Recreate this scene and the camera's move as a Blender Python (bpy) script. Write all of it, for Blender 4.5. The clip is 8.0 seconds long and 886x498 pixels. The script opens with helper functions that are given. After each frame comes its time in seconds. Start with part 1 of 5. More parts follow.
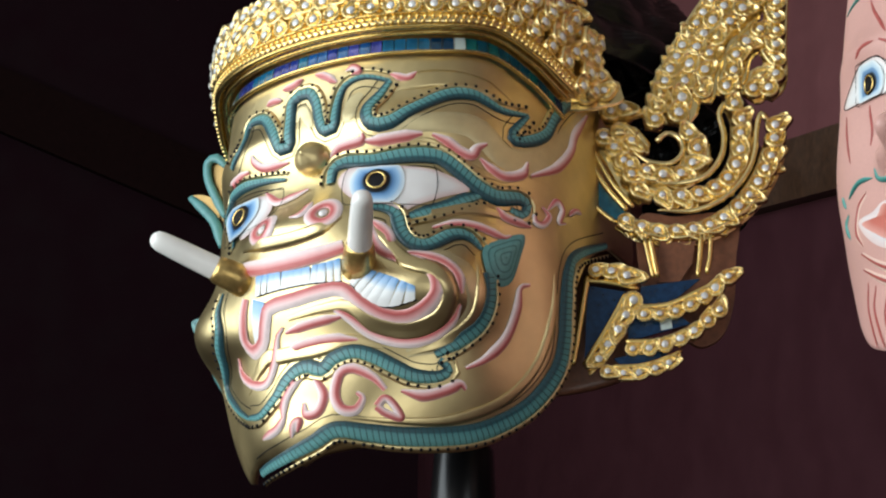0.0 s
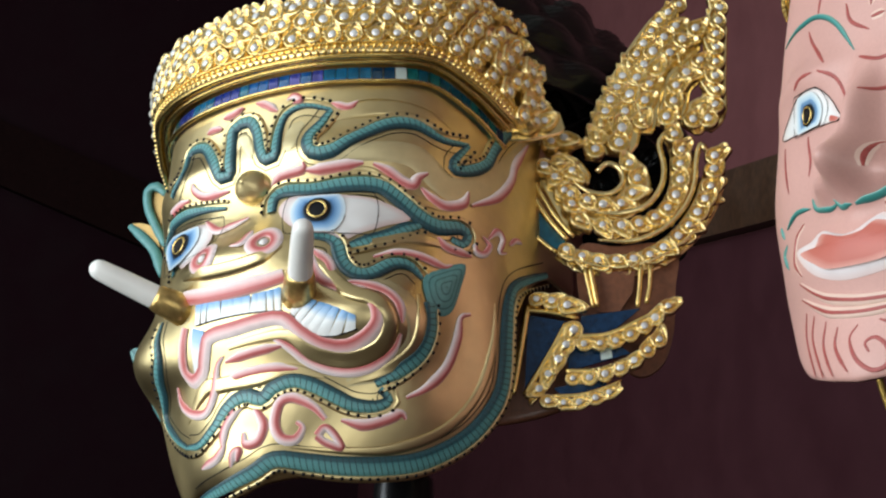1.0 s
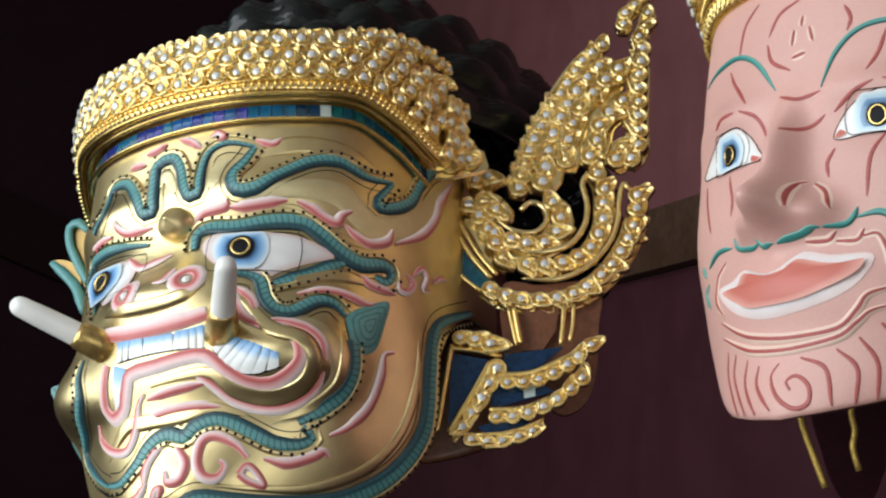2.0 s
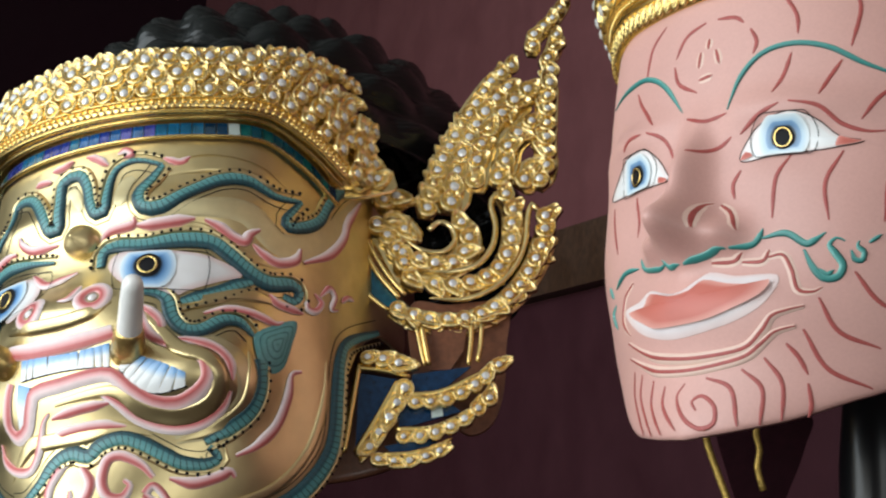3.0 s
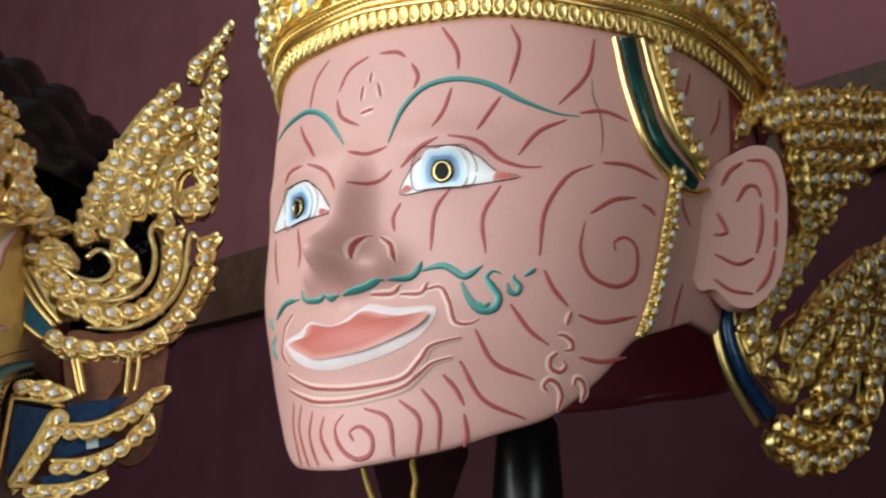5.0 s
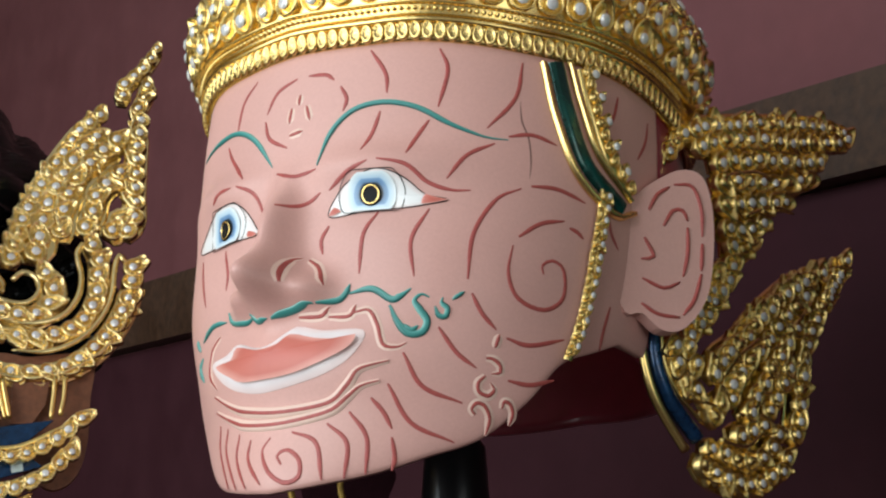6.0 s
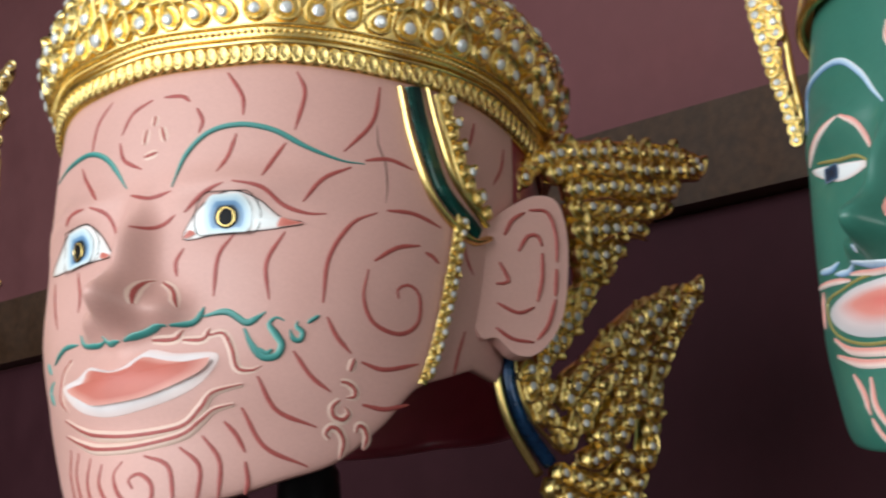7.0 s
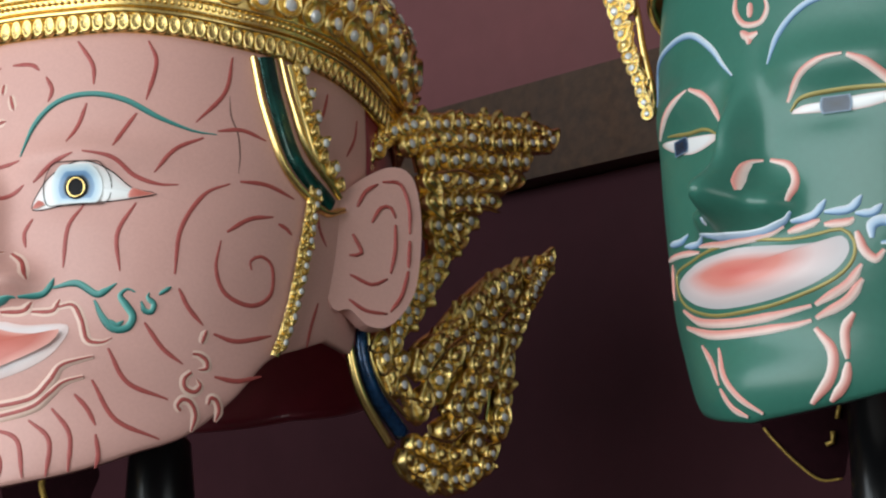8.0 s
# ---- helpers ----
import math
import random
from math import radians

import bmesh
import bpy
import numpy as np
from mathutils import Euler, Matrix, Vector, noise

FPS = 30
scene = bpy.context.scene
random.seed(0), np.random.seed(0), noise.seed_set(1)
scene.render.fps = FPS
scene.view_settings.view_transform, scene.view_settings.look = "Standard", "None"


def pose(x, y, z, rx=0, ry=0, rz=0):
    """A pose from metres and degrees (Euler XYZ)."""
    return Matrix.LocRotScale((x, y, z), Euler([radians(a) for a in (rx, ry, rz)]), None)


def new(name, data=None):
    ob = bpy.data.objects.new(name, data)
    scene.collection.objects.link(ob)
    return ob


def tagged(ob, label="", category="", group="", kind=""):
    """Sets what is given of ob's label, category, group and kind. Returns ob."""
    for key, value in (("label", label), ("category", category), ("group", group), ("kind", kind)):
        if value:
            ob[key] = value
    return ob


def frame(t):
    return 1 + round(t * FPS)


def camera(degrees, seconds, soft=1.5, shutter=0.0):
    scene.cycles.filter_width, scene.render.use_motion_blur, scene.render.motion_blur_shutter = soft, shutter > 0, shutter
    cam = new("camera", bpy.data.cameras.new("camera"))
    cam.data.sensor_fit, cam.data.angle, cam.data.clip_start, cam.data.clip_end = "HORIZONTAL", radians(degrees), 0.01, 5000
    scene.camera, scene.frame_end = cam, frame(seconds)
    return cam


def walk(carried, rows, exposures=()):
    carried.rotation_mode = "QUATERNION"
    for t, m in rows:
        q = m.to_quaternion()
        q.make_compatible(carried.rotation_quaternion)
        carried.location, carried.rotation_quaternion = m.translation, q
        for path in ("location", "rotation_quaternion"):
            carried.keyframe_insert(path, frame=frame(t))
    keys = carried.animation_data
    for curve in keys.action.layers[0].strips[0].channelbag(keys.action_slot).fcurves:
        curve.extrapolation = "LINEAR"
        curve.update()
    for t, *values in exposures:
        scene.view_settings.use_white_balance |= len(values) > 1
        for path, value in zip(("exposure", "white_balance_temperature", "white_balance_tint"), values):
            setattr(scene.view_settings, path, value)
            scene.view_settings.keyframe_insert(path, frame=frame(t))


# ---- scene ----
cam = camera(25.26, 8.0, 2.1, 0.4)
# seconds, yaw, pitch, roll of a camera that turns on the spot
ROWS = [
    (0.0, 13.407, 95.995, -0.955),
    (0.5, 12.620, 96.368, -0.912),
    (1.0, 11.680, 96.873, -0.931),
    (1.5, 10.705, 97.446, -0.937),
    (1.7, 10.225, 97.702, -0.894),
    (2.8, 7.340, 98.510, -0.841),
    (3.0, 6.792, 98.615, -0.779),
    (3.5, 5.075, 98.758, -0.689),
    (4.0, 2.583, 98.859, -0.510),
    (4.5, 0.123, 99.006, -0.278),
    (5.0, -3.014, 99.560, 0.036),
    (5.2, -3.541, 99.796, 0.193),
    (6.3, -5.732, 100.483, 0.198),
    (6.5, -6.299, 100.713, 0.223),
    (7.0, -9.282, 100.892, 0.529),
    (7.5, -12.117, 99.959, 1.174),
    (8.0, -13.493, 100.010, 1.154),
]
walk(cam, [(t, pose(0, 0, 1.45, pitch, roll, yaw)) for t, yaw, pitch, roll in ROWS], [(0.0, -0.1), (3.0, -0.08), (5.0, -0.04), (6.3, 0.03), (7.0, 0.08), (7.5, -0.02), (8.0, -0.1)])

# ---- light: one large window, far to the side, an added fill, and a dim room ----
world = bpy.data.worlds.new("world")
scene.world = world
world.use_nodes = True
sky = world.node_tree.nodes.new("ShaderNodeTexSky")
sky.sky_type, sky.sun_disc, sky.sun_elevation, sky.sun_rotation = "NISHITA", False, radians(35), radians(200)
world.node_tree.links.new(sky.outputs[0], world.node_tree.nodes["Background"].inputs[0])
world.node_tree.nodes["Background"].inputs[1].default_value = 0.1


def window_or_fill_light(x, y, z, turn, wide, high, watts, colour):
    lamp = bpy.data.lights.new("window_or_fill_lamp", "AREA")
    lamp.shape, lamp.size, lamp.size_y, lamp.energy, lamp.color = "RECTANGLE", wide, high, watts, colour
    new("window_or_fill_lamp", lamp).matrix_world = pose(x, y, z, 90, 0, turn)


# the opening in the west wall
window_or_fill_light(-1.463, 0.017, 1.95, -60, 2.5, 1.55, 51, (0.92, 1.0, 1.02))
# fill light in an assumed smaller window behind, added to brighten right-facing gold
window_or_fill_light(1.47, -2.74, 1.75, 30, 1.5, 1.5, 15, (0.96, 1.0, 0.98))


# ---- materials ----
def mat(name, colour, rough=0.5, metal=0.0, grain=0.0, bump=0.0, size=0.01, coat=0.0, stain=0.0, ramp=None, hatch=0.0, spec=0.5, edge=None, island=0.0):
    """Principled paint. grain: light and dark mottling at that size (m); stain: broad patches; bump: relief depth (m).
    ramp: colours across a ribbon or from the middle of a patch; hatch: spacing in mm of fine dark pen strokes; island: change from piece to piece."""
    m = bpy.data.materials.new(name)
    m.use_nodes = True
    n, link = m.node_tree.nodes, m.node_tree.links.new
    b = n["Principled BSDF"]
    b.inputs["Roughness"].default_value, b.inputs["Metallic"].default_value = rough, metal
    b.inputs["Coat Weight"].default_value, b.inputs["Coat Roughness"].default_value = coat, 0.12
    b.inputs["Specular IOR Level"].default_value = spec
    out = n.new("ShaderNodeRGB")
    out.outputs[0].default_value = (*colour, 1)
    out = out.outputs[0]
    co = n.new("ShaderNodeTexCoord")
    if ramp:
        uv, cr = n.new("ShaderNodeSeparateXYZ"), n.new("ShaderNodeValToRGB")
        link(co.outputs["UV"], uv.inputs[0])
        while len(cr.color_ramp.elements) < len(ramp):
            cr.color_ramp.elements.new(0.5)
        for e, (at, c) in zip(cr.color_ramp.elements, ramp):
            e.position, e.color = at, (*c, 1)
        link(uv.outputs[0], cr.inputs[0])
        out = cr.outputs[0]
        if hatch:
            skew, sc, fr, less, mx = [n.new("ShaderNodeMath") for _ in range(4)] + [n.new("ShaderNodeMix")]
            skew.operation, skew.inputs[1].default_value = "MULTIPLY_ADD", hatch * 0.0006
            link(uv.outputs[0], skew.inputs[0])
            link(uv.outputs[1], skew.inputs[2])
            sc.operation, sc.inputs[1].default_value = "DIVIDE", hatch * 0.001
            link(skew.outputs[0], sc.inputs[0])
            fr.operation = "FRACT"
            link(sc.outputs[0], fr.inputs[0])
            less.operation, less.inputs[1].default_value = "LESS_THAN", 0.15
            link(fr.outputs[0], less.inputs[0])
            mx.data_type = "RGBA"
            link(less.outputs[0], mx.inputs["Factor"])
            link(out, mx.inputs["A"])
            mx.inputs["B"].default_value = (0.012, 0.035, 0.04, 1)
            out = mx.outputs["Result"]
    for amount, scale in ((grain, 1 / size), (stain, 14.0)):
        if amount:
            t, hsv, mr = n.new("ShaderNodeTexNoise"), n.new("ShaderNodeHueSaturation"), n.new("ShaderNodeMapRange")
            t.inputs["Scale"].default_value, t.inputs["Detail"].default_value = scale, 5
            link(co.outputs["Object"], t.inputs["Vector"])
            mr.inputs[1].default_value, mr.inputs[2].default_value = 0.25, 0.75
            mr.inputs[3].default_value, mr.inputs[4].default_value = 1 - amount, 1 + amount
            link(t.outputs[0], mr.inputs[0])
            link(mr.outputs[0], hsv.inputs["Value"])
            link(out, hsv.inputs["Color"])
            out = hsv.outputs[0]
            if amount == stain:
                mr2 = n.new("ShaderNodeMapRange")
                mr2.inputs[1].default_value, mr2.inputs[2].default_value = 0.3, 0.7
                mr2.inputs[3].default_value, mr2.inputs[4].default_value = rough * 0.8, min(1, rough * 1.25)
                link(t.outputs[0], mr2.inputs[0])
                link(mr2.outputs[0], b.inputs["Roughness"])
    if island:
        geo, hsv, mr = n.new("ShaderNodeNewGeometry"), n.new("ShaderNodeHueSaturation"), n.new("ShaderNodeMapRange")
        link(geo.outputs["Random Per Island"], mr.inputs[0])
        mr.inputs[3].default_value, mr.inputs[4].default_value = 1 - island, 1 + island
        link(mr.outputs[0], hsv.inputs["Value"])
        link(out, hsv.inputs["Color"])
        out = hsv.outputs[0]
    link(out, b.inputs["Base Color"])
    if bump:
        t, bp = n.new("ShaderNodeTexNoise"), n.new("ShaderNodeBump")
        t.inputs["Scale"].default_value, t.inputs["Detail"].default_value = 1 / size, 4
        link(co.outputs["Object"], t.inputs["Vector"])
        link(t.outputs[0], bp.inputs["Height"])
        bp.inputs["Strength"].default_value, bp.inputs["Distance"].default_value = 0.6, bump
        link(bp.outputs[0], b.inputs["Normal"])
    return m


GOLD_FACE = mat("polished_gold", (0.72, 0.585, 0.31), 0.35, 1.0, 0.06, 0.0004, 0.012, stain=0.14)
GOLD_SATIN = mat("satin_gold", (0.68, 0.59, 0.35), 0.46, 0.85, 0.05, 0.0002, 0.006, stain=0.08)
GOLD_ORNAMENT = mat("gilded_leaf", (0.87, 0.65, 0.25), 0.27, 1.0, 0.10, 0.0001, 0.004)
GOLD_PALE = mat("pale_gilding", (0.90, 0.715, 0.35), 0.24, 1.0, 0.08, 0.0001, 0.004)
BRONZE = mat("dull_bronze", (0.30, 0.20, 0.08), 0.4, 1.0, 0.1, 0.0002, 0.004)
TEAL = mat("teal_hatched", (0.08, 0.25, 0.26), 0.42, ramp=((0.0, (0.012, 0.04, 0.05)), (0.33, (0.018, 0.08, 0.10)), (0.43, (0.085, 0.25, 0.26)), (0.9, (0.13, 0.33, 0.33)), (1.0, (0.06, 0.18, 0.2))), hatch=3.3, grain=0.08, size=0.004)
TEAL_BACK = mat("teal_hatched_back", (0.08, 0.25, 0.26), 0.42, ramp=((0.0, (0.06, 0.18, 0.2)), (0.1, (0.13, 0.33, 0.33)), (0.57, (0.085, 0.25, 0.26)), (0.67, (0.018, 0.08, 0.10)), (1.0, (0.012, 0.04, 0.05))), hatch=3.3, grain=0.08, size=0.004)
TEAL_WAVE = mat("teal_waves", (0.1, 0.28, 0.28), 0.42, ramp=((0.0, (0.02, 0.1, 0.12)), (0.06, (0.12, 0.31, 0.31)), (0.2, (0.12, 0.31, 0.31)), (0.25, (0.02, 0.1, 0.12)), (0.3, (0.12, 0.31, 0.31)), (0.46, (0.11, 0.3, 0.3)), (0.5, (0.02, 0.1, 0.12)), (0.55, (0.12, 0.31, 0.31)), (0.7, (0.11, 0.3, 0.3)), (0.75, (0.02, 0.1, 0.12)), (0.8, (0.12, 0.31, 0.31)), (1.0, (0.09, 0.26, 0.27))), grain=0.15, size=0.003)
BRASS = mat("worn_gilt", (0.55, 0.38, 0.14), 0.32, 0.85, 0.35, 0.0006, 0.006)
TEAL_PLAIN = mat("teal_paint", (0.085, 0.25, 0.26), 0.42, grain=0.15, size=0.004)
INK = mat("black_ink", (0.006, 0.006, 0.008), 0.5, spec=0.15)
FLAME = mat("flame_paint", (0.8, 0.5, 0.48), 0.4, ramp=((0.0, (0.82, 0.74, 0.75)), (0.3, (0.80, 0.60, 0.60)), (0.5, (0.74, 0.36, 0.36)), (0.72, (0.48, 0.09, 0.09)), (0.9, (0.60, 0.20, 0.19)), (1.0, (0.76, 0.5, 0.48))), grain=0.06, size=0.005)
FLAME_SOFT = mat("flame_soft", (0.8, 0.5, 0.45), 0.4, ramp=((0.0, (0.85, 0.74, 0.70)), (0.4, (0.82, 0.56, 0.50)), (0.75, (0.74, 0.30, 0.26)), (1.0, (0.7, 0.3, 0.26))), grain=0.05, size=0.005)
EYE_WHITE = mat("eye_white", (0.8, 0.8, 0.8), 0.22, ramp=((0.0, (0.82, 0.83, 0.84)), (0.75, (0.78, 0.78, 0.79)), (1.0, (0.72, 0.55, 0.53))), coat=0.4)
IRIS_PALE = mat("iris_pale_blue", (0.4, 0.55, 0.7), 0.3, ramp=((0.0, (0.02, 0.04, 0.06)), (0.47, (0.02, 0.04, 0.06)), (0.52, (0.10, 0.21, 0.38)), (0.66, (0.17, 0.32, 0.52)), (0.72, (0.42, 0.60, 0.74)), (1.0, (0.74, 0.81, 0.83))), coat=0.2)
EYE_WHITE_SAGE = mat("eye_white_satin", (0.8, 0.8, 0.8), 0.3, ramp=((0.0, (0.80, 0.84, 0.86)), (0.8, (0.80, 0.80, 0.80)), (1.0, (0.74, 0.62, 0.60))), coat=0.2)
IRIS = mat("iris_blue", (0.2, 0.4, 0.7), 0.25, ramp=((0.0, (0.02, 0.05, 0.1)), (0.5, (0.03, 0.07, 0.13)), (0.6, (0.09, 0.22, 0.45)), (0.78, (0.26, 0.46, 0.70)), (1.0, (0.66, 0.76, 0.82))), coat=0.3)
IRIS_DARK = mat("iris_dark", (0.02, 0.04, 0.08), 0.25, ramp=((0.0, (0.012, 0.02, 0.035)), (0.8, (0.02, 0.04, 0.08)), (1.0, (0.2, 0.3, 0.42))))
TOOTH = mat("tooth_paint", (0.76, 0.8, 0.82), 0.3, ramp=((0.0, (0.10, 0.30, 0.62)), (0.28, (0.30, 0.50, 0.74)), (0.5, (0.76, 0.80, 0.82)), (1.0, (0.80, 0.81, 0.80))), coat=0.3)
IVORY = mat("ivory_paint", (0.80, 0.80, 0.78), 0.35, grain=0.03, size=0.01, coat=0.2)
LEATHER = mat("red_brown_lacquer", (0.16, 0.058, 0.026), 0.45, grain=0.25, size=0.003, bump=0.0004)
RED_LINING = mat("dark_red_lining", (0.30, 0.035, 0.060), 0.36, grain=0.15, size=0.02, stain=0.2, coat=0.4)
HAIR = mat("black_lacquer_hair", (0.005, 0.007, 0.007), 0.27, grain=0.2, size=0.002, bump=0.0004, spec=0.35)
BLUES = [mat("foil_blue", c, 0.25, 0.45, 0.45, 0.0003, 0.006, coat=0.5) for c in ((0.012, 0.11, 0.38), (0.02, 0.05, 0.33), (0.05, 0.07, 0.40), (0.012, 0.16, 0.34))]
TEAL_FOILS = [mat("foil_teal", c, 0.25, 0.45, 0.5, 0.0003, 0.006, coat=0.5) for c in ((0.006, 0.10, 0.16), (0.008, 0.15, 0.16), (0.006, 0.06, 0.15))]
CHALK = mat("chalk_white_tile", (0.45, 0.55, 0.55), 0.35, grain=0.1)
GREEN_FOIL = mat("foil_green", (0.006, 0.06, 0.05), 0.2, 0.5, 0.7, 0.0003, 0.008, coat=0.5)
STONE = mat("clear_stone", (0.70, 0.71, 0.71), 0.08, 0.25, spec=0.9)
PINK_SKIN = mat("pink_paint", (0.60, 0.335, 0.295), 0.5, grain=0.035, bump=0.00012, size=0.0016, stain=0.05)
GREEN_SKIN = mat("green_paint", (0.035, 0.155, 0.115), 0.36, grain=0.05, bump=0.0001, size=0.003, stain=0.08, coat=0.15)
RED_LINE = mat("red_line", (0.35, 0.066, 0.058), 0.5, grain=0.15, size=0.003)
PALE_RIDGE = mat("pale_ridge", (0.72, 0.51, 0.43), 0.45, grain=0.05)
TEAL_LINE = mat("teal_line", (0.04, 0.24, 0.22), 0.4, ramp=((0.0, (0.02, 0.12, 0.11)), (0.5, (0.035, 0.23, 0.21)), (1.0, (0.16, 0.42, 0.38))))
BLUE_LINE = mat("blue_line", (0.35, 0.5, 0.68), 0.4, ramp=((0.0, (0.12, 0.25, 0.45)), (0.4, (0.35, 0.5, 0.68)), (1.0, (0.72, 0.76, 0.82))))
OLIVE_LINE = mat("olive_gold", (0.36, 0.30, 0.10), 0.4, 0.2, 0.1)
LIP_WHITE = mat("lip_edge", (0.80, 0.70, 0.70), 0.4, ramp=((0.0, (0.8, 0.6, 0.58)), (0.8, (0.80, 0.73, 0.74)), (1.0, (0.78, 0.62, 0.60))), grain=0.04)
LIP_RED = mat("lip_red", (0.56, 0.13, 0.10), 0.45, ramp=((0.0, (0.50, 0.11, 0.08)), (0.75, (0.54, 0.15, 0.115)), (1.0, (0.70, 0.34, 0.29))), grain=0.08, size=0.02)
LIPS_PRINCE = mat("lip_blend", (0.7, 0.3, 0.3), 0.35, ramp=((0.0, (0.62, 0.14, 0.12)), (0.4, (0.68, 0.24, 0.20)), (0.72, (0.70, 0.56, 0.56)), (1.0, (0.58, 0.56, 0.58))))
LACQUER = mat("black_lacquer", (0.006, 0.006, 0.007), 0.28, grain=0.2, size=0.02, coat=0.1, spec=0.35)
CORD = mat("gold_cord", (0.5, 0.33, 0.08), 0.4, 0.6, 0.3, 0.0006, 0.002)
CLOTH = mat("dark_cloth", (0.014, 0.003, 0.005), 0.9, spec=0.08, grain=0.25, size=0.004)
WALL = mat("maroon_wall", (0.15, 0.055, 0.060), 0.65, grain=0.05, size=0.02, bump=0.0006, stain=0.08, spec=0.25)
# shaded copy of WALL: the north wall's shade is in this near-black colour
WALL_SHADED = mat("maroon_wall_shaded", (0.014, 0.0045, 0.008), 0.7, grain=0.05, size=0.02, bump=0.0006, stain=0.1, spec=0.08)
FLOOR = mat("floor_timber", (0.07, 0.04, 0.025), 0.45, grain=0.25, size=0.05)
CEILING = mat("ceiling_paint", (0.55, 0.53, 0.5), 0.8, grain=0.04, size=0.1)
TIMBER = mat("weathered_timber", (0.052, 0.024, 0.012), 0.6, grain=0.35, size=0.008, bump=0.001, stain=0.2)
# shaded copy of TIMBER, near black to carry the north wall's shade
TIMBER_SHADED = mat("shaded_timber", (0.012, 0.005, 0.005), 0.8, grain=0.2, size=0.01, bump=0.0006, spec=0.05)

# wall maroon darkened: the shade below the rail is put into this colour
WALL_LOW_SHADE = mat("maroon_wall_low_shade", (0.050, 0.0165, 0.022), 0.65, grain=0.06, size=0.02, bump=0.0006, stain=0.1, spec=0.1)
PALE_WALL = mat("pale_plaster", (0.58, 0.56, 0.53), 0.8, grain=0.05, size=0.05, bump=0.0008, stain=0.06)
CRACK = mat("hairline_crack", (0.20, 0.10, 0.085), 0.7)
NAVY = mat("foil_navy", (0.008, 0.04, 0.11), 0.25, 0.5, 0.5, 0.0003, 0.004, coat=0.4)


# ---- building helpers ----
class Shape:
    """Grids of points, gathered into one mesh with UVs: u across (0 to 1), v along (m)."""

    def __init__(self):
        self.v, self.f, self.uv = [], [], []

    def grid(self, rows, us=None, vs=None, wrap=False):
        base, w = len(self.v), len(rows[0])
        for r in rows:
            self.v.extend(tuple(p) for p in r)
        us = us or [j / max(1, w - 1) for j in range(w)]
        vs = vs or [i / max(1, len(rows) - 1) for i in range(len(rows))]
        for i in range(len(rows) - 1):
            for j in range(w if wrap else w - 1):
                k = (j + 1) % w
                self.f.append((base + i * w + j, base + i * w + k, base + (i + 1) * w + k, base + (i + 1) * w + j))
                self.uv += [(us[j], vs[i]), (us[k], vs[i]), (us[k], vs[i + 1]), (us[j], vs[i + 1])]

    def fan(self, centre, ring, u0=0.0, u1=1.0):
        base = len(self.v)
        self.v.append(tuple(centre))
        self.v.extend(tuple(p) for p in ring)
        for j in range(len(ring)):
            self.f.append((base, base + 1 + j, base + 1 + (j + 1) % len(ring)))
            self.uv += [(u0, 0), (u1, 0), (u1, 0)]

    def add(self, other, m):
        base = len(self.v)
        self.v.extend(tuple(m @ Vector(p)) for p in other.v)
        self.f.extend(tuple(base + i for i in f) for f in other.f)
        self.uv += other.uv

    def data(self, name, material, smooth=True):
        me = bpy.data.meshes.new(name)
        me.from_pydata(self.v, [], self.f)
        me.uv_layers.new(name="UVMap").data.foreach_set("uv", [c for q in self.uv for c in q])
        me.materials.append(material)
        me.polygons.foreach_set("use_smooth", [smooth] * len(me.polygons))
        bm = bmesh.new()
        bm.from_mesh(me)
        bmesh.ops.remove_doubles(bm, verts=bm.verts, dist=1e-6)
        bmesh.ops.recalc_face_normals(bm, faces=bm.faces)
        bm.to_mesh(me)
        bm.free()
        return me

    def part(self, name, material, parent, label="", smooth=True):
        ob = new(name, self.data(name, material, smooth))
        ob.parent = parent
        return tagged(ob, label)


def top(name, label, category, m=None, group="", kind=""):
    """An Empty that stands for a whole thing."""
    ob = new(name)
    ob.matrix_world = m or Matrix()
    return tagged(ob, label, category, group, kind)


def share(name, data, parent, m, label=""):
    ob = new(name, data)
    ob.parent = parent
    ob.matrix_basis = m
    return tagged(ob, label)


def pts(text):
    return [tuple(float(c) for c in w.split(",")) for w in text.split()]


def smooth(points, step=2.5, closed=False):
    """Catmull-Rom through the points, resampled about every step."""
    p = [Vector(q) for q in points]
    n = len(p)
    out = []
    for i in range(n if closed else n - 1):
        a, b = p[i], p[(i + 1) % n]
        z = p[i - 1] if (i or closed) else a * 2 - b
        c = p[(i + 2) % n] if (closed or i + 2 < n) else b * 2 - a
        k = max(1, int((b - a).length / step + 0.5))
        for s in range(k):
            u = s / k
            out.append(0.5 * (2 * a + (b - z) * u + (2 * z - 5 * a + 4 * b - c) * u * u + (3 * a - 3 * b + c - z) * u ** 3))
    return out if closed else out + [p[-1]]


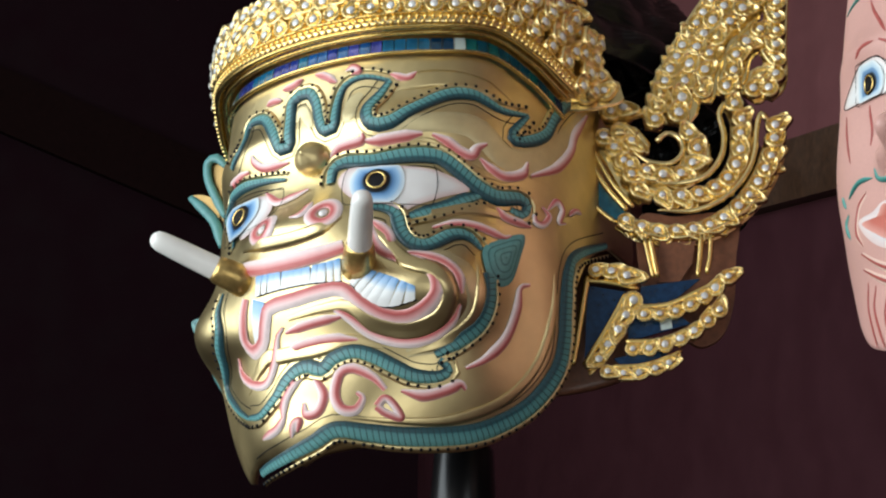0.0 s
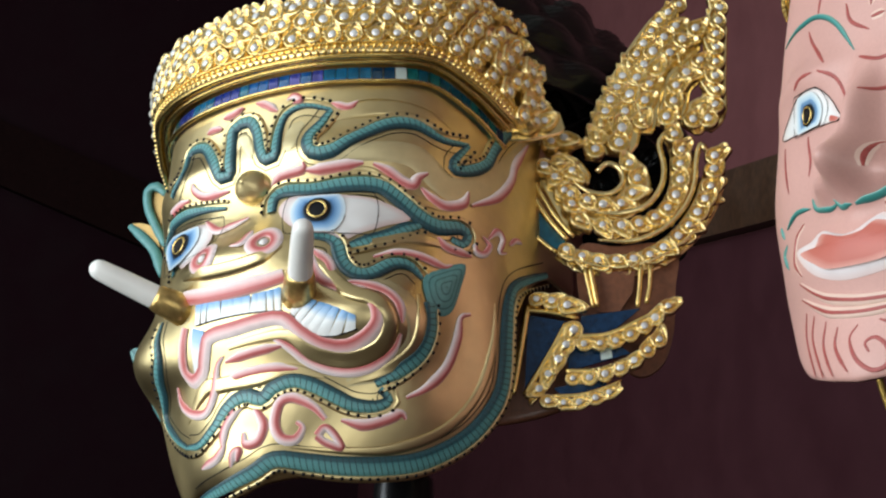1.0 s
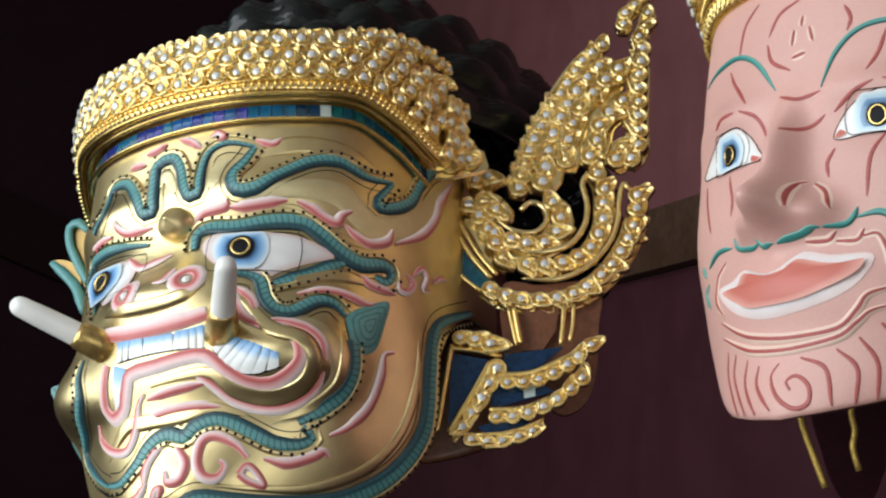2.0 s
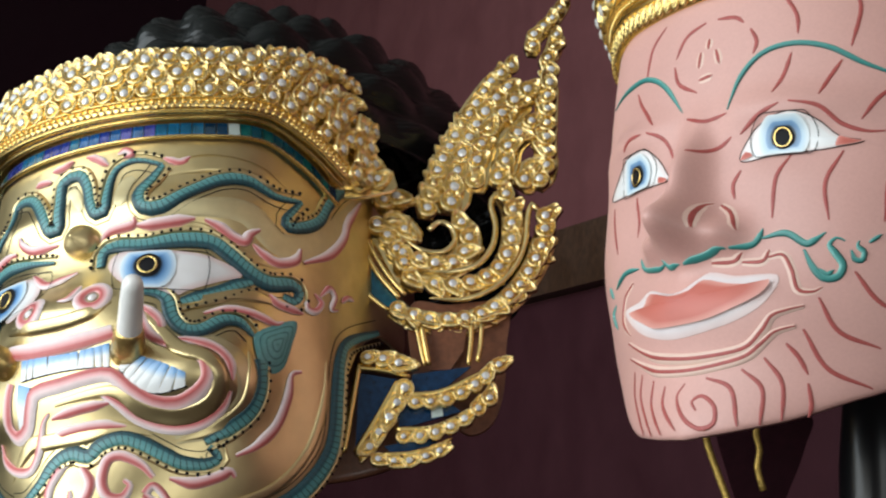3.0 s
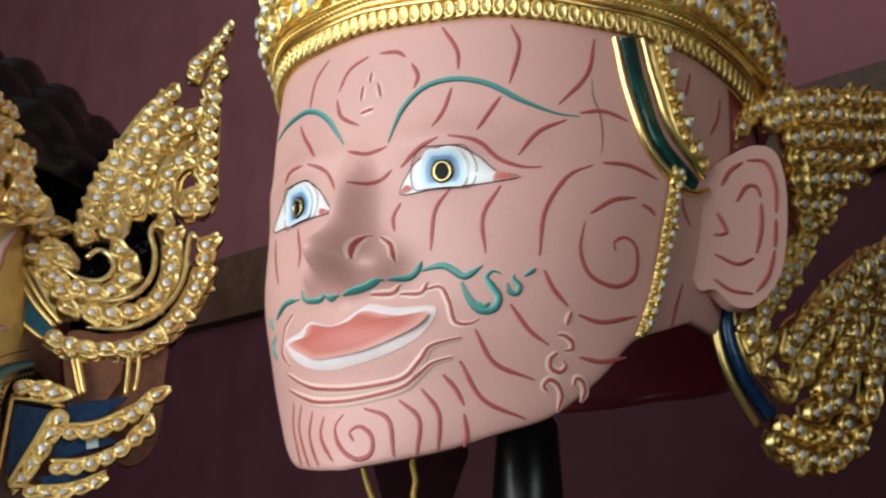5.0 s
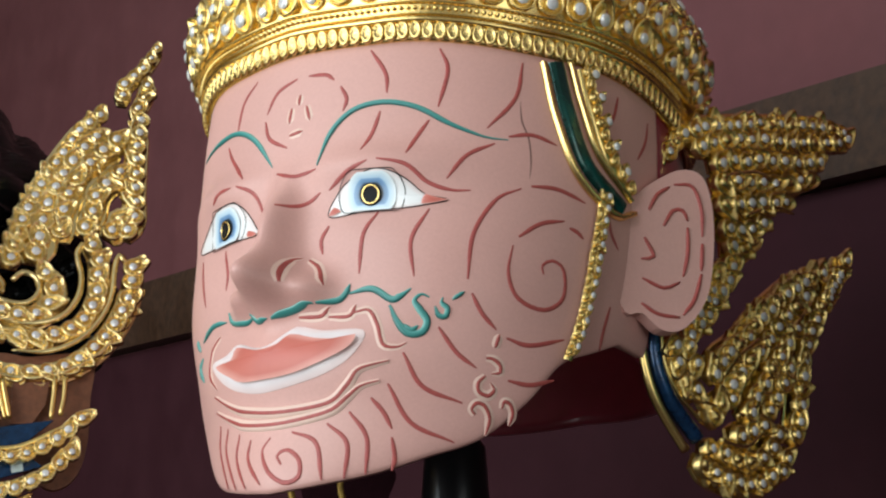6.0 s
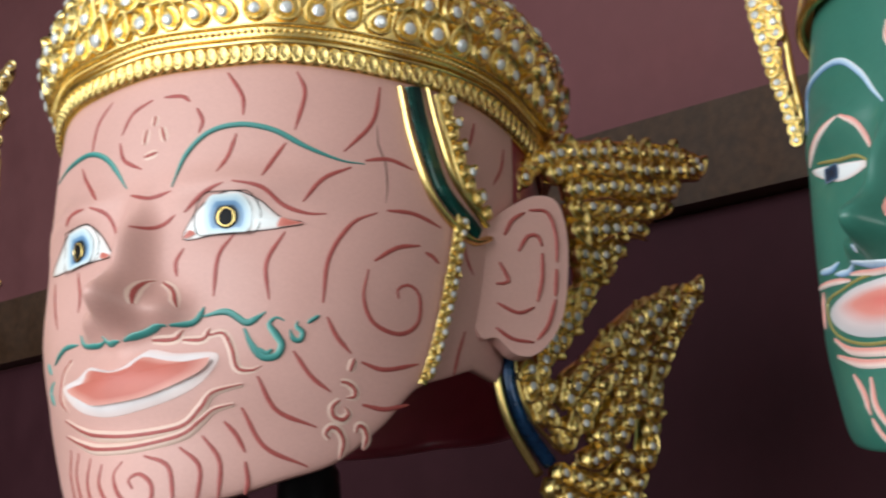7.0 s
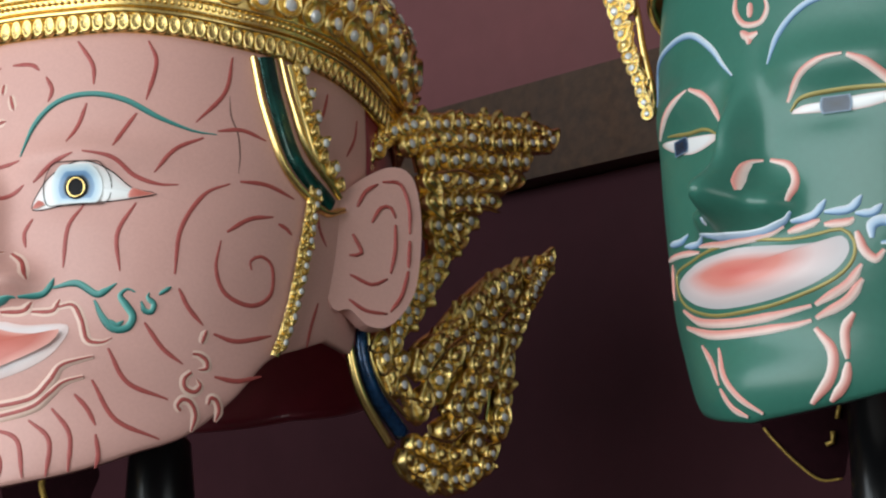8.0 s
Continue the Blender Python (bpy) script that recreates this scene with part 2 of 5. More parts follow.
# ---- the carved surface of a mask: turn in degrees from the front, height in mm ----
def spread(x, knots):
    """Smooth value at x through a few (x, value) knots."""
    xs = [k[0] for k in knots]
    if x <= xs[0]:
        return knots[0][1]
    if x >= xs[-1]:
        return knots[-1][1]
    i = max(j for j in range(len(xs)) if xs[j] <= x)
    (x1, y1), (x2, y2) = knots[i], knots[i + 1]
    m1 = (y2 - knots[i - 1][1]) / (x2 - xs[i - 1]) if i > 0 else (y2 - y1) / (x2 - x1)
    m2 = (knots[i + 2][1] - y1) / (xs[i + 2] - x1) if i + 2 < len(xs) else (y2 - y1) / (x2 - x1)
    u, d = (x - x1) / (x2 - x1), x2 - x1
    return (2 * u ** 3 - 3 * u ** 2 + 1) * y1 + (u ** 3 - 2 * u ** 2 + u) * d * m1 + (3 * u ** 2 - 2 * u ** 3) * y2 + (u ** 3 - u ** 2) * d * m2


def radius(head, a, h):
    """Distance in mm from the mask's upright axis at the turn a (degrees, 0 in front) and height h (mm)."""
    wide, front, back = spread(h, head["wide"]), spread(h, head["front"]), spread(h, head["back"])
    s, c = abs(math.sin(math.radians(a))), math.cos(math.radians(a))
    n = spread(h, head["square"])
    r = ((s / wide) ** n + (abs(c) / (front if c > 0 else back)) ** n) ** (-1 / n)
    for a0, h0, wa, wh, lift in head["bumps"]:
        e = ((abs(a) - a0) / wa) ** 2 + ((h - h0) / wh) ** 2
        if e < 9:
            r += lift * math.exp(-e)
    return r


def skin(head, a, h, off=0.0):
    r = (radius(head, a, h) + off) / 1000
    return Vector((r * math.sin(radians(a)), -r * math.cos(radians(a)), h / 1000))


def normal(head, a, h):
    u = skin(head, a + 0.7, h) - skin(head, a - 0.7, h)
    v = skin(head, a, h + 1.5) - skin(head, a, h - 1.5)
    return u.cross(v).normalized()


def ribbon(shape, head, text, width, lift, off=0.2, taper=(1, 1), closed=False, shift=0.0, step=2.5, cols=6):
    """A raised painted line that hugs the surface; width and lift in mm, taper: share of the width at start and end."""
    p = pts(text) if isinstance(text, str) else text
    length = sum(math.dist(p[i], p[i - 1]) for i in range(1, len(p)))
    path = smooth(p, max(0.5, min(step, length / 40, length / len(p) / 3)), closed)
    if closed:
        path = path + [path[0]]
    rows, vs, run = [], [], 0.0
    for i, q in enumerate(path):
        p0, p1 = path[max(0, i - 1)], path[min(len(path) - 1, i + 1)]
        r = radius(head, q[0], q[1])
        d = Vector(((p1[0] - p0[0]) * r * 0.01745, p1[1] - p0[1]))
        d = d.normalized() if d.length > 1e-9 else Vector((1, 0))
        s = Vector((-d[1], d[0]))
        f = i / max(1, len(path) - 1)
        k = 1.0 if closed else min(1.0, taper[0] + (1 - taper[0]) * min(1, f * 4), taper[1] + (1 - taper[1]) * min(1, (1 - f) * 4))
        row = []
        for j in range(cols + 1):
            e = -1 + 2 * j / cols
            w = shift + e * width / 2 * k
            row.append(skin(head, q[0] + s[0] * w / r / 0.01745, q[1] + s[1] * w, off + lift * k * math.sqrt(max(0.0, 1 - e ** 4))))
        if i:
            run += (rows[-1][cols // 2] - row[cols // 2]).length
        rows.append(row)
        vs.append(run)
    shape.grid(rows, None, vs)


def patch(shape, head, text, rings=6, dome=0.0, off=0.3, step=2.0):
    """A closed patch on the surface, domed by so many mm; u runs from its middle to its rim."""
    ring = smooth(pts(text) if isinstance(text, str) else text, step, True)
    c = sum((Vector(q) for q in ring), Vector((0, 0))) / len(ring)
    rows = []
    for i in range(1, rings + 1):
        f = i / rings
        rows.append([skin(head, *(c + (q - c) * f), off + dome * (1 - f * f)) for q in ring])
    shape.grid(rows, None, None, True)
    n, k = len(ring), len(shape.uv)
    # u by ring instead of by column
    m = (rings - 1) * n * 4
    for q in range(m // 4):
        i = q // n
        for e, f in enumerate((i + 1, i + 1, i + 2, i + 2)):
            shape.uv[k - m + 4 * q + e] = (f / rings, 0)
    shape.fan(skin(head, *c, off + dome), rows[0], 0.0, 1 / rings)


def disc(head, a, h, wide, high, n=28, top_cut=99.0, low_cut=99.0):
    """Outline of a round patch about a point, wide by high mm, flattened above and below by the lids."""
    r = radius(head, a, h)
    return [(a + wide / 2 * math.cos(i * 2 * math.pi / n) / r / 0.01745, h + max(-low_cut, min(top_cut, high / 2 * math.sin(i * 2 * math.pi / n)))) for i in range(n)]


def beads(shape, head, text, gap, size, off=0.5, shift=0.0, closed=False):
    """A row of small round beads along a line on the surface; gap and size in mm."""
    path = smooth(pts(text) if isinstance(text, str) else text, 0.6, closed)
    ball, acc = half_ball(size / 2000), gap
    for i in range(1, len(path)):
        q, p = path[i], path[i - 1]
        r = radius(head, q[0], q[1])
        d = Vector(((q[0] - p[0]) * r * 0.01745, q[1] - p[1]))
        acc += d.length
        if acc >= gap and d.length > 0:
            acc = 0
            s = Vector((-d[1], d[0])).normalized() * shift
            a, h = q[0] + s[0] / r / 0.01745, q[1] + s[1]
            shape.add(ball, Matrix.Translation(skin(head, a, h, off)) @ normal(head, a, h).to_track_quat("Z", "Y").to_matrix().to_4x4())


def half_ball(r, n=8):
    s = Shape()
    rows = [[(r * math.cos(e) * math.cos(j * 2 * math.pi / n), r * math.cos(e) * math.sin(j * 2 * math.pi / n), r * math.sin(e)) for j in range(n)] for e in (-0.3, 0.35, 0.95)]
    s.grid(rows, None, None, True)
    s.fan((0, 0, r), rows[-1])
    return s


def sheet(head, a0, a1, low, high, na, nh, thick=4.0, off=0.0, edge=0.0):
    """A shell of the carved surface between two height curves, with thickness."""
    s = Shape()
    outer, inner = [], []
    for i in range(nh + 1):
        ro, ri = [], []
        for j in range(na + 1):
            a = a0 + (a1 - a0) * j / na
            lo, hi = low(a), high(a)
            h = lo + (hi - lo) * i / nh
            round_off = edge * math.exp(-(h - lo) / 3.0) if edge else 0.0
            ro.append(skin(head, a, h, off - round_off))
            ri.append(skin(head, a, h, off - thick))
        outer.append(ro)
        inner.append(ri)
    s.grid(outer)
    s.grid(inner)
    for rim in ((outer[0], inner[0]), (outer[-1], inner[-1]), ([r[0] for r in outer], [r[0] for r in inner]), ([r[-1] for r in outer], [r[-1] for r in inner])):
        s.grid(rim)
    return s


def lathe(profile, n=32):
    """A turned shape from (radius, height) pairs in metres."""
    s = Shape()
    rows = [[(r * math.cos(j * 2 * math.pi / n), r * math.sin(j * 2 * math.pi / n), z) for j in range(n)] for r, z in profile]
    s.grid(rows, None, None, True)
    s.fan((0, 0, profile[0][1]), rows[0])
    s.fan((0, 0, profile[-1][1]), rows[-1])
    return s


def tube(points, width, n=8, taper=(1, 1), flat=1.0):
    """A round rod through 3D points (m)."""
    path = smooth(points, 0.003)
    s, rows = Shape(), []
    side = None
    for i, p in enumerate(path):
        d = (path[min(i + 1, len(path) - 1)] - path[max(0, i - 1)]).normalized()
        side = (side - d * side.dot(d)).normalized() if side else d.orthogonal().normalized()
        up = d.cross(side)
        f = i / (len(path) - 1)
        w = width / 2 * min(taper[0] + (1 - taper[0]) * min(1, f * 5), taper[1] + (1 - taper[1]) * min(1, (1 - f) * 5))
        rows.append([p + side * w * math.cos(j * 2 * math.pi / n) + up * w * flat * math.sin(j * 2 * math.pi / n) for j in range(n)])
    s.grid(rows, None, None, True)
    s.fan(path[0], rows[0])
    s.fan(path[-1], rows[-1])
    return s


def horn(base, way, wide, length):
    """A straight tapering tusk with a rounded tip."""
    q = way.to_track_quat("Z", "Y").to_matrix().to_4x4()
    prof = [(wide * 0.52, 0.0), (wide * 0.5, length * 0.3), (wide * 0.46, length * 0.7), (wide * 0.42, length * 0.9), (wide * 0.36, length * 0.955), (wide * 0.24, length * 0.985), (wide * 0.1, length)]
    s = Shape()
    s.add(lathe(prof, 24), Matrix.Translation(base) @ q)
    return s


def petal_data(name, material, curl=0.0):
    """A flame-shaped leaf, 1 wide and about 1.5 long, its tip along y: raised rim, hollow, and a boss for the stone."""
    s, n, rows = Shape(), 16, []
    for f, z in ((1.0, -0.12), (0.98, 0.14), (0.9, 0.24), (0.82, 0.22), (0.72, 0.02), (0.54, 0.0), (0.48, 0.2), (0.4, 0.28)):
        row = []
        for j in range(n):
            t = j * 2 * math.pi / n
            y = -0.5 * math.cos(t)
            x = 0.5 * math.sin(t) * (1 - 0.2 * max(0.0, y))
            if y > 0:
                y += 1.25 * y * y
                x += curl * y * y
            row.append((x * f, y * f - 0.05 * (1 - f), z + (0.12 * max(0, y * f - 0.3))))
        rows.append(row)
    s.grid(rows, None, None, True)
    s.fan((0, -0.02, 0.36), rows[-1])
    return s.data(name, material)


def gem_data(name, material):
    """A faceted stone, 1 across."""
    s, n = Shape(), 8
    rows = [[(r * math.cos((j + o) * 2 * math.pi / n), r * math.sin((j + o) * 2 * math.pi / n), z) for j in range(n)] for r, z, o in ((0.5, 0.0, 0), (0.5, 0.1, 0), (0.4, 0.26, 0.5), (0.24, 0.38, 0))]
    s.grid(rows, None, None, True)
    s.fan((0, 0, 0.39), rows[-1])
    return s.data(name, material, False)


def flat_petal_data(name, material):
    """A small upright lotus leaf for borders, 1 wide and 1 high."""
    s, n, rows = Shape(), 12, []
    for f, z in ((1.0, 0.0), (0.92, 0.2), (0.62, 0.22), (0.5, 0.08)):
        rows.append([(0.5 * f * math.sin(j * 2 * math.pi / n), -0.5 * f * math.cos(j * 2 * math.pi / n) * (1.0 if math.cos(j * 2 * math.pi / n) > 0 else 1.0), z) for j in range(n)])
    s.grid(rows, None, None, True)
    s.fan((0, 0, 0.26), rows[-1])
    return s.data(name, material)


PETALS = [petal_data("petal", GOLD_ORNAMENT, c) for c in (0.0, 0.7, -0.7)]
PALE_PETALS = [petal_data("petal", GOLD_PALE, c) for c in (0.0, 0.5, -0.5)]
GEM = gem_data("stone", STONE)
LOTUS = flat_petal_data("lotus_leaf", GOLD_ORNAMENT)


def set_petal(parent, place, out, tip, size, rng, stone=0.34, long=1.0, leaves=PETALS):
    """One gilded leaf with its stone: out is the way it faces, tip the way it points; size in m."""
    z = out.normalized()
    y = (tip - z * tip.dot(z)).normalized()
    m = Matrix((y.cross(z), y, z)).transposed().to_4x4()
    m = Matrix.Translation(place) @ m @ Matrix.Rotation(rng.uniform(-0.2, 0.12), 4, "X") @ Matrix.Rotation(rng.uniform(-0.15, 0.15), 4, "Y") @ Matrix.Diagonal((size, size * long, size, 1))
    share("petal", rng.choice(leaves), parent, m)
    if stone:
        share("stone", GEM, parent, m @ Matrix.Translation((0, -0.05, 0.3)) @ Matrix.Rotation(rng.uniform(0, 0.8), 4, "Z") @ Matrix.Diagonal((stone, stone / long, stone * 0.6, 1)))


class Plate:
    """A slanting plane in a mask's own frame, on which an openwork ornament lies; mm."""

    def __init__(self, origin, out, along):
        self.o, self.n = Vector(origin) / 1000, Vector(out).normalized()
        u = Vector(along)
        self.u = (u - self.n * u.dot(self.n)).normalized()
        self.v = self.n.cross(self.u)

    def at(self, x, y, z=0.0):
        return self.o + (self.u * x + self.v * y + self.n * z) / 1000

    def rod(self, parent, text, width, name="scroll_rib", z=0.0, taper=(1, 0.3), material=None, bow=0.0):
        p = pts(text)
        tube([self.at(x, y, z + bow * math.sin(math.pi * i / (len(p) - 1))) for i, (x, y) in enumerate(p)], width / 1000, 8, taper, 0.8).part(name, material or GOLD_ORNAMENT, parent)

    def band(self, parent, text, width, z=-2.0, taper=(0.6, 0.3), material=None, name="backing_band"):
        """A flat cut-out strip that carries a row of leaves, with bevelled edges."""
        path = smooth(pts(text), 2.0)
        s, rows = Shape(), []
        for i, p in enumerate(path):
            d = (path[min(i + 1, len(path) - 1)] - path[max(0, i - 1)]).normalized()
            f = i / (len(path) - 1)
            w = width / 2 * min(1.0, taper[0] + f * 4, taper[1] + (1 - f) * 4)
            rows.append([self.at(p[0] - d[1] * w * k, p[1] + d[0] * w * k, z + h) for k, h in ((-1, -2.2), (-1, -0.6), (-0.88, 0.0), (0.88, 0.0), (1, -0.6), (1, -2.2))])
        s.grid(rows, None, None, True)
        s.fan(self.at(*path[0], z - 1), rows[0])
        s.fan(self.at(*path[-1], z - 1), rows[-1])
        s.part(name, material or GOLD_ORNAMENT, parent, smooth=False)

    def row(self, parent, text, gap, size, rng, lean=0.0, z=1.5, ends=(1.0, 1.0), stone=0.34, long=1.1, loose=9.0, leaves=PETALS, share_set=0.95):
        """Leaves along a line; lean: degrees by which their tips turn from it to its left."""
        path = smooth(pts(text), 1.0)
        acc, total = gap * 0.5, sum((path[i] - path[i - 1]).length for i in range(1, len(path)))
        run = 0.0
        for i in range(1, len(path)):
            d = path[i] - path[i - 1]
            acc += d.length
            run += d.length
            if acc >= gap:
                acc = 0
                f = run / total
                k = size * (ends[0] + (ends[1] - ends[0]) * f)
                d = Matrix.Rotation(radians(lean + rng.uniform(-loose, loose)), 2) @ d.normalized()
                w = rng.uniform(-1, 1) * loose * 0.04
                place = self.at(path[i][0] - d[1] * w, path[i][1] + d[0] * w, z + rng.uniform(-0.4, 0.6))
                tip = self.u * d[0] + self.v * d[1]
                set_petal(parent, place, self.n + self.u * rng.uniform(-0.12, 0.12), tip, k * 1.2 / 1000, rng, stone * rng.uniform(0.8, 1.1) if rng.random() < share_set else 0.0, long, leaves)
                # a smaller plain leaf between this one and the next
                set_petal(parent, place - self.n * 0.0012 + (self.u * d[0] + self.v * d[1]) * k * 0.0005, self.n + self.u * rng.uniform(-0.3, 0.3), tip, k * 0.8 / 1000, rng, 0.0, long, leaves)


def mask_matrix(at, turn, tilt, lean):
    return pose(*at, 0, 0, turn) @ pose(0, 0, 0, tilt, 0, 0) @ pose(0, 0, 0, 0, lean, 0)


# ---- the room: one corner with maroon walls, and a window wall out of view ----
def slab(name, corners, thick, material, label="", kind="structure", parent=None, category=""):
    """A wall, floor or board: a flat quadrilateral with thickness behind it."""
    s = Shape()
    c = [Vector(p) for p in corners]
    n = (c[1] - c[0]).cross(c[3] - c[0]).normalized() * thick
    k = 24
    for d in (Vector(), -n):
        s.grid([[(c[0].lerp(c[1], j / k)).lerp(c[3].lerp(c[2], j / k), i / k) + d for j in range(k + 1)] for i in range(k + 1)])
    for i in range(4):
        a, b = c[i], c[(i + 1) % 4]
        s.grid([[a, b], [a - n, b - n]])
    ob = s.part(name, material, parent, smooth=False)
    return tagged(ob, label, category, "", kind) if not parent else ob


C0, C1, C2, C3 = Vector((-0.97, 3.88, 0)), Vector((2.53, -2.18, 0)), Vector((0.452, -3.38, 0)), Vector((-3.048, 2.68, 0))
UP = Vector((0, 0, 3.0))
slab("floor", [C3, C2, C1, C0], 0.1, FLOOR, "dark stained timber floor of the gallery", category="floor")
slab("ceiling", [C0 + UP, C1 + UP, C2 + UP, C3 + UP], 0.1, CEILING, "plain pale ceiling of the gallery", category="ceiling")
slab("wall_east", [C0, C1, C1 + UP, C0 + UP], 0.12, WALL, "matte maroon painted wall behind the masks", category="wall")
# north wall, with shade painted in rather than left to the lamps
slab("wall_north", [C3, C0, C0 + UP, C3 + UP], 0.12, WALL_SHADED, "maroon wall with its deep shade put into the paint colour", category="wall")
# two walls out of view, each in four pieces round a window; the south one is assumed
S0, SD = C1, (C2 - C1).normalized()
SL = (C2 - C1).length
for lo, hi, z0, z1 in ((0, 0.42, 0, 3.0), (1.98, SL, 0, 3.0), (0.42, 1.98, 0, 0.97), (0.42, 1.98, 2.53, 3.0)):
    slab("wall_south", [S0 + SD * lo + Vector((0, 0, z0)), S0 + SD * hi + Vector((0, 0, z0)), S0 + SD * hi + Vector((0, 0, z1)), S0 + SD * lo + Vector((0, 0, z1))], 0.12, PALE_WALL,
         "unseen pale plastered wall round a small window assumed for fill light", category="wall")
# window wall in four pieces round one wide opening
W0, WD = C2, (C3 - C2).normalized()
WL = (C3 - C2).length
for lo, hi, z0, z1 in ((0, 2.6, 0, 3.0), (5.2, WL, 0, 3.0), (2.6, 5.2, 0, 1.15), (2.6, 5.2, 2.75, 3.0)):
    slab("wall_west", [W0 + WD * lo + Vector((0, 0, z0)), W0 + WD * hi + Vector((0, 0, z0)), W0 + WD * hi + Vector((0, 0, z1)), W0 + WD * lo + Vector((0, 0, z1))], 0.12, PALE_WALL,
         "pale plastered wall round a wide window", category="wall")
RAIL = (C1 - C0).normalized()
IN = Vector((RAIL[1], -RAIL[0], 0))
if IN.dot(-C0) < 0:
    IN = -IN
s = Shape()
for e0, e1 in (((0.002, 0.0), (0.03, 0.0)), ((0.03, 0.0), (0.03, 0.075)), ((0.03, 0.075), (0.002, 0.075)), ((0.002, 0.0), (0.002, 0.075))):
    s.grid([[C0 + RAIL * (i * 0.1) + IN * e0[0] + Vector((0, 0, 1.764 + e0[1])) for i in range(61)], [C0 + RAIL * (i * 0.1) + IN * e1[0] + Vector((0, 0, 1.764 + e1[1])) for i in range(61)]])
tagged(s.part("wall_rail", TIMBER, None, smooth=False), "weathered brown timber rail fixed along the wall", "rail", "", "structure")
# thin sheet below the rail; its darker maroon paints in the shade there
slab("wainscot", [C0 + IN * 0.006, C1 + IN * 0.006, C1 + IN * 0.006 + Vector((0, 0, 1.762)), C0 + IN * 0.006 + Vector((0, 0, 1.762))], 0.005, WALL_LOW_SHADE, "thin sheet below the rail, painted darker maroon for the shade there", category="wainscot")
# a sloping board on the north wall, its timber colour darkened for the shade
s = Shape()
a, b = (-1.895, 3.346, 2.195), (-1.002, 3.862, 1.812)
n = (C0 - C3).normalized()
n = Vector((-n[1], n[0], 0))
n = n if n.dot(-C0) > 0 else -n
a, b = Vector(a), Vector(b)
w = Vector((0, 0, 0.062))
for d0, d1 in ((n * 0.03 - w, n * 0.03 + w), (n * 0.03 + w, n * 0.002 + w), (n * 0.03 - w, n * 0.002 - w), (n * 0.002 - w, n * 0.002 + w)):
    s.grid([[a + d0, b + d0], [a + d1, b + d1]])
tagged(s.part("wall_board", TIMBER_SHADED, None, smooth=False), "sloping timber board on the north wall, shade put into its colour", "board", "", "structure")


# ---- stands ----
def stand(name, label, x, y, top_z, r):
    """A black lacquered turned post on a round foot."""
    m = top(name, label, "stand", pose(x, y, 0), "mask stands")
    lathe([(r * 0.9, 0.05), (r, 0.08), (r, top_z - 0.05), (r * 0.86, top_z - 0.01), (r * 0.5, top_z)]).part("post", LACQUER, m)
    lathe([(0.13, 0.0), (0.14, 0.012), (0.13, 0.03), (0.06, 0.045), (r * 1.2, 0.06)]).part("foot", LACQUER, m)
    return m


def turned_stand(name, label, x, y, top_z):
    m = top(name, label, "stand", pose(x, y, 0), "mask stands")
    z = top_z
    lathe([(0.02, 0.05), (0.02, z - 0.2), (0.026, z - 0.19), (0.032, z - 0.17), (0.026, z - 0.15), (0.012, z - 0.143), (0.019, z - 0.136), (0.012, z - 0.129),
           (0.015, z - 0.122), (0.021, z - 0.108), (0.017, z - 0.094), (0.011, z - 0.09), (0.014, z - 0.08), (0.014, z)]).part("post", LACQUER, m)
    lathe([(0.13, 0.0), (0.14, 0.012), (0.13, 0.03), (0.06, 0.045), (0.022, 0.06)]).part("foot", LACQUER, m)
    return m


stand("mask_stand", "black lacquered post under the golden mask", -0.277, 1.219, 1.464, 0.0215)
stand("mask_stand", "black lacquered post under the pink mask", 0.109, 1.141, 1.550, 0.0205)
turned_stand("turned_stand", "black lacquered turned post under the green mask", 0.457, 0.940, 1.551)


# ---- the golden demon mask ----
DEMON = dict(
    square=[(-160, 1.7), (-100, 1.85), (-40, 2.1), (60, 2.2)],
    wide=[(-190, 74), (-150, 92), (-110, 109), (-60, 114), (0, 113), (60, 111), (90, 108), (130, 100), (180, 70)],
    front=[(-190, 100), (-150, 110), (-110, 117), (-60, 122), (0, 118), (60, 116), (90, 112), (130, 100), (180, 70)],
    back=[(-190, 150), (-110, 185), (-60, 195), (0, 195), (60, 190), (90, 185), (130, 165), (180, 110)],
    bumps=[(0, -25, 22, 16, 14), (0, -60, 40, 26, 8), (26, 36, 20, 11, 6), (26, 17, 18, 6, -2), (38, -66, 13, 20, 7), (30, -88, 18, 9, -3), (62, -70, 8, 40, -3), (26, -2, 13, 10, 4), (40, -62, 14, 22, 5), (0, -130, 26, 20, 7)])
demon = top("demon_mask", "gilded demon mask with teal ridges, tusks and jewelled crown", "mask", mask_matrix((-0.2874, 1.1398, 1.5681), -21, -12, -9))
rng = random.Random(3)
H = DEMON
DEMON_RIM = sorted(pts("-16.4,-149.2 5.8,-145.2 18.2,-141.4 27.3,-140.9 44.1,-140.9 58.7,-132.7 70.0,-111.3 78.4,-80.5 82.5,-49.3 91.8,-20.7 107.1,-3.5"))
DEMON_RIM = [(0, DEMON_RIM[0][1])] + [k for k in DEMON_RIM if k[0] > 4]


def demon_rim(a):
    return spread(abs(a), DEMON_RIM)


sheet(H, -122, 122, lambda a: demon_rim(a) - 3, lambda a: 104, 170, 110, 5, 0, 1.5).part("face", GOLD_FACE, demon, "polished gold face")
sheet(H, 123, 237, lambda a: -36, lambda a: 96, 50, 30, 5, -4).part("back_shell", LEATHER, demon, "red-brown back of the mask")


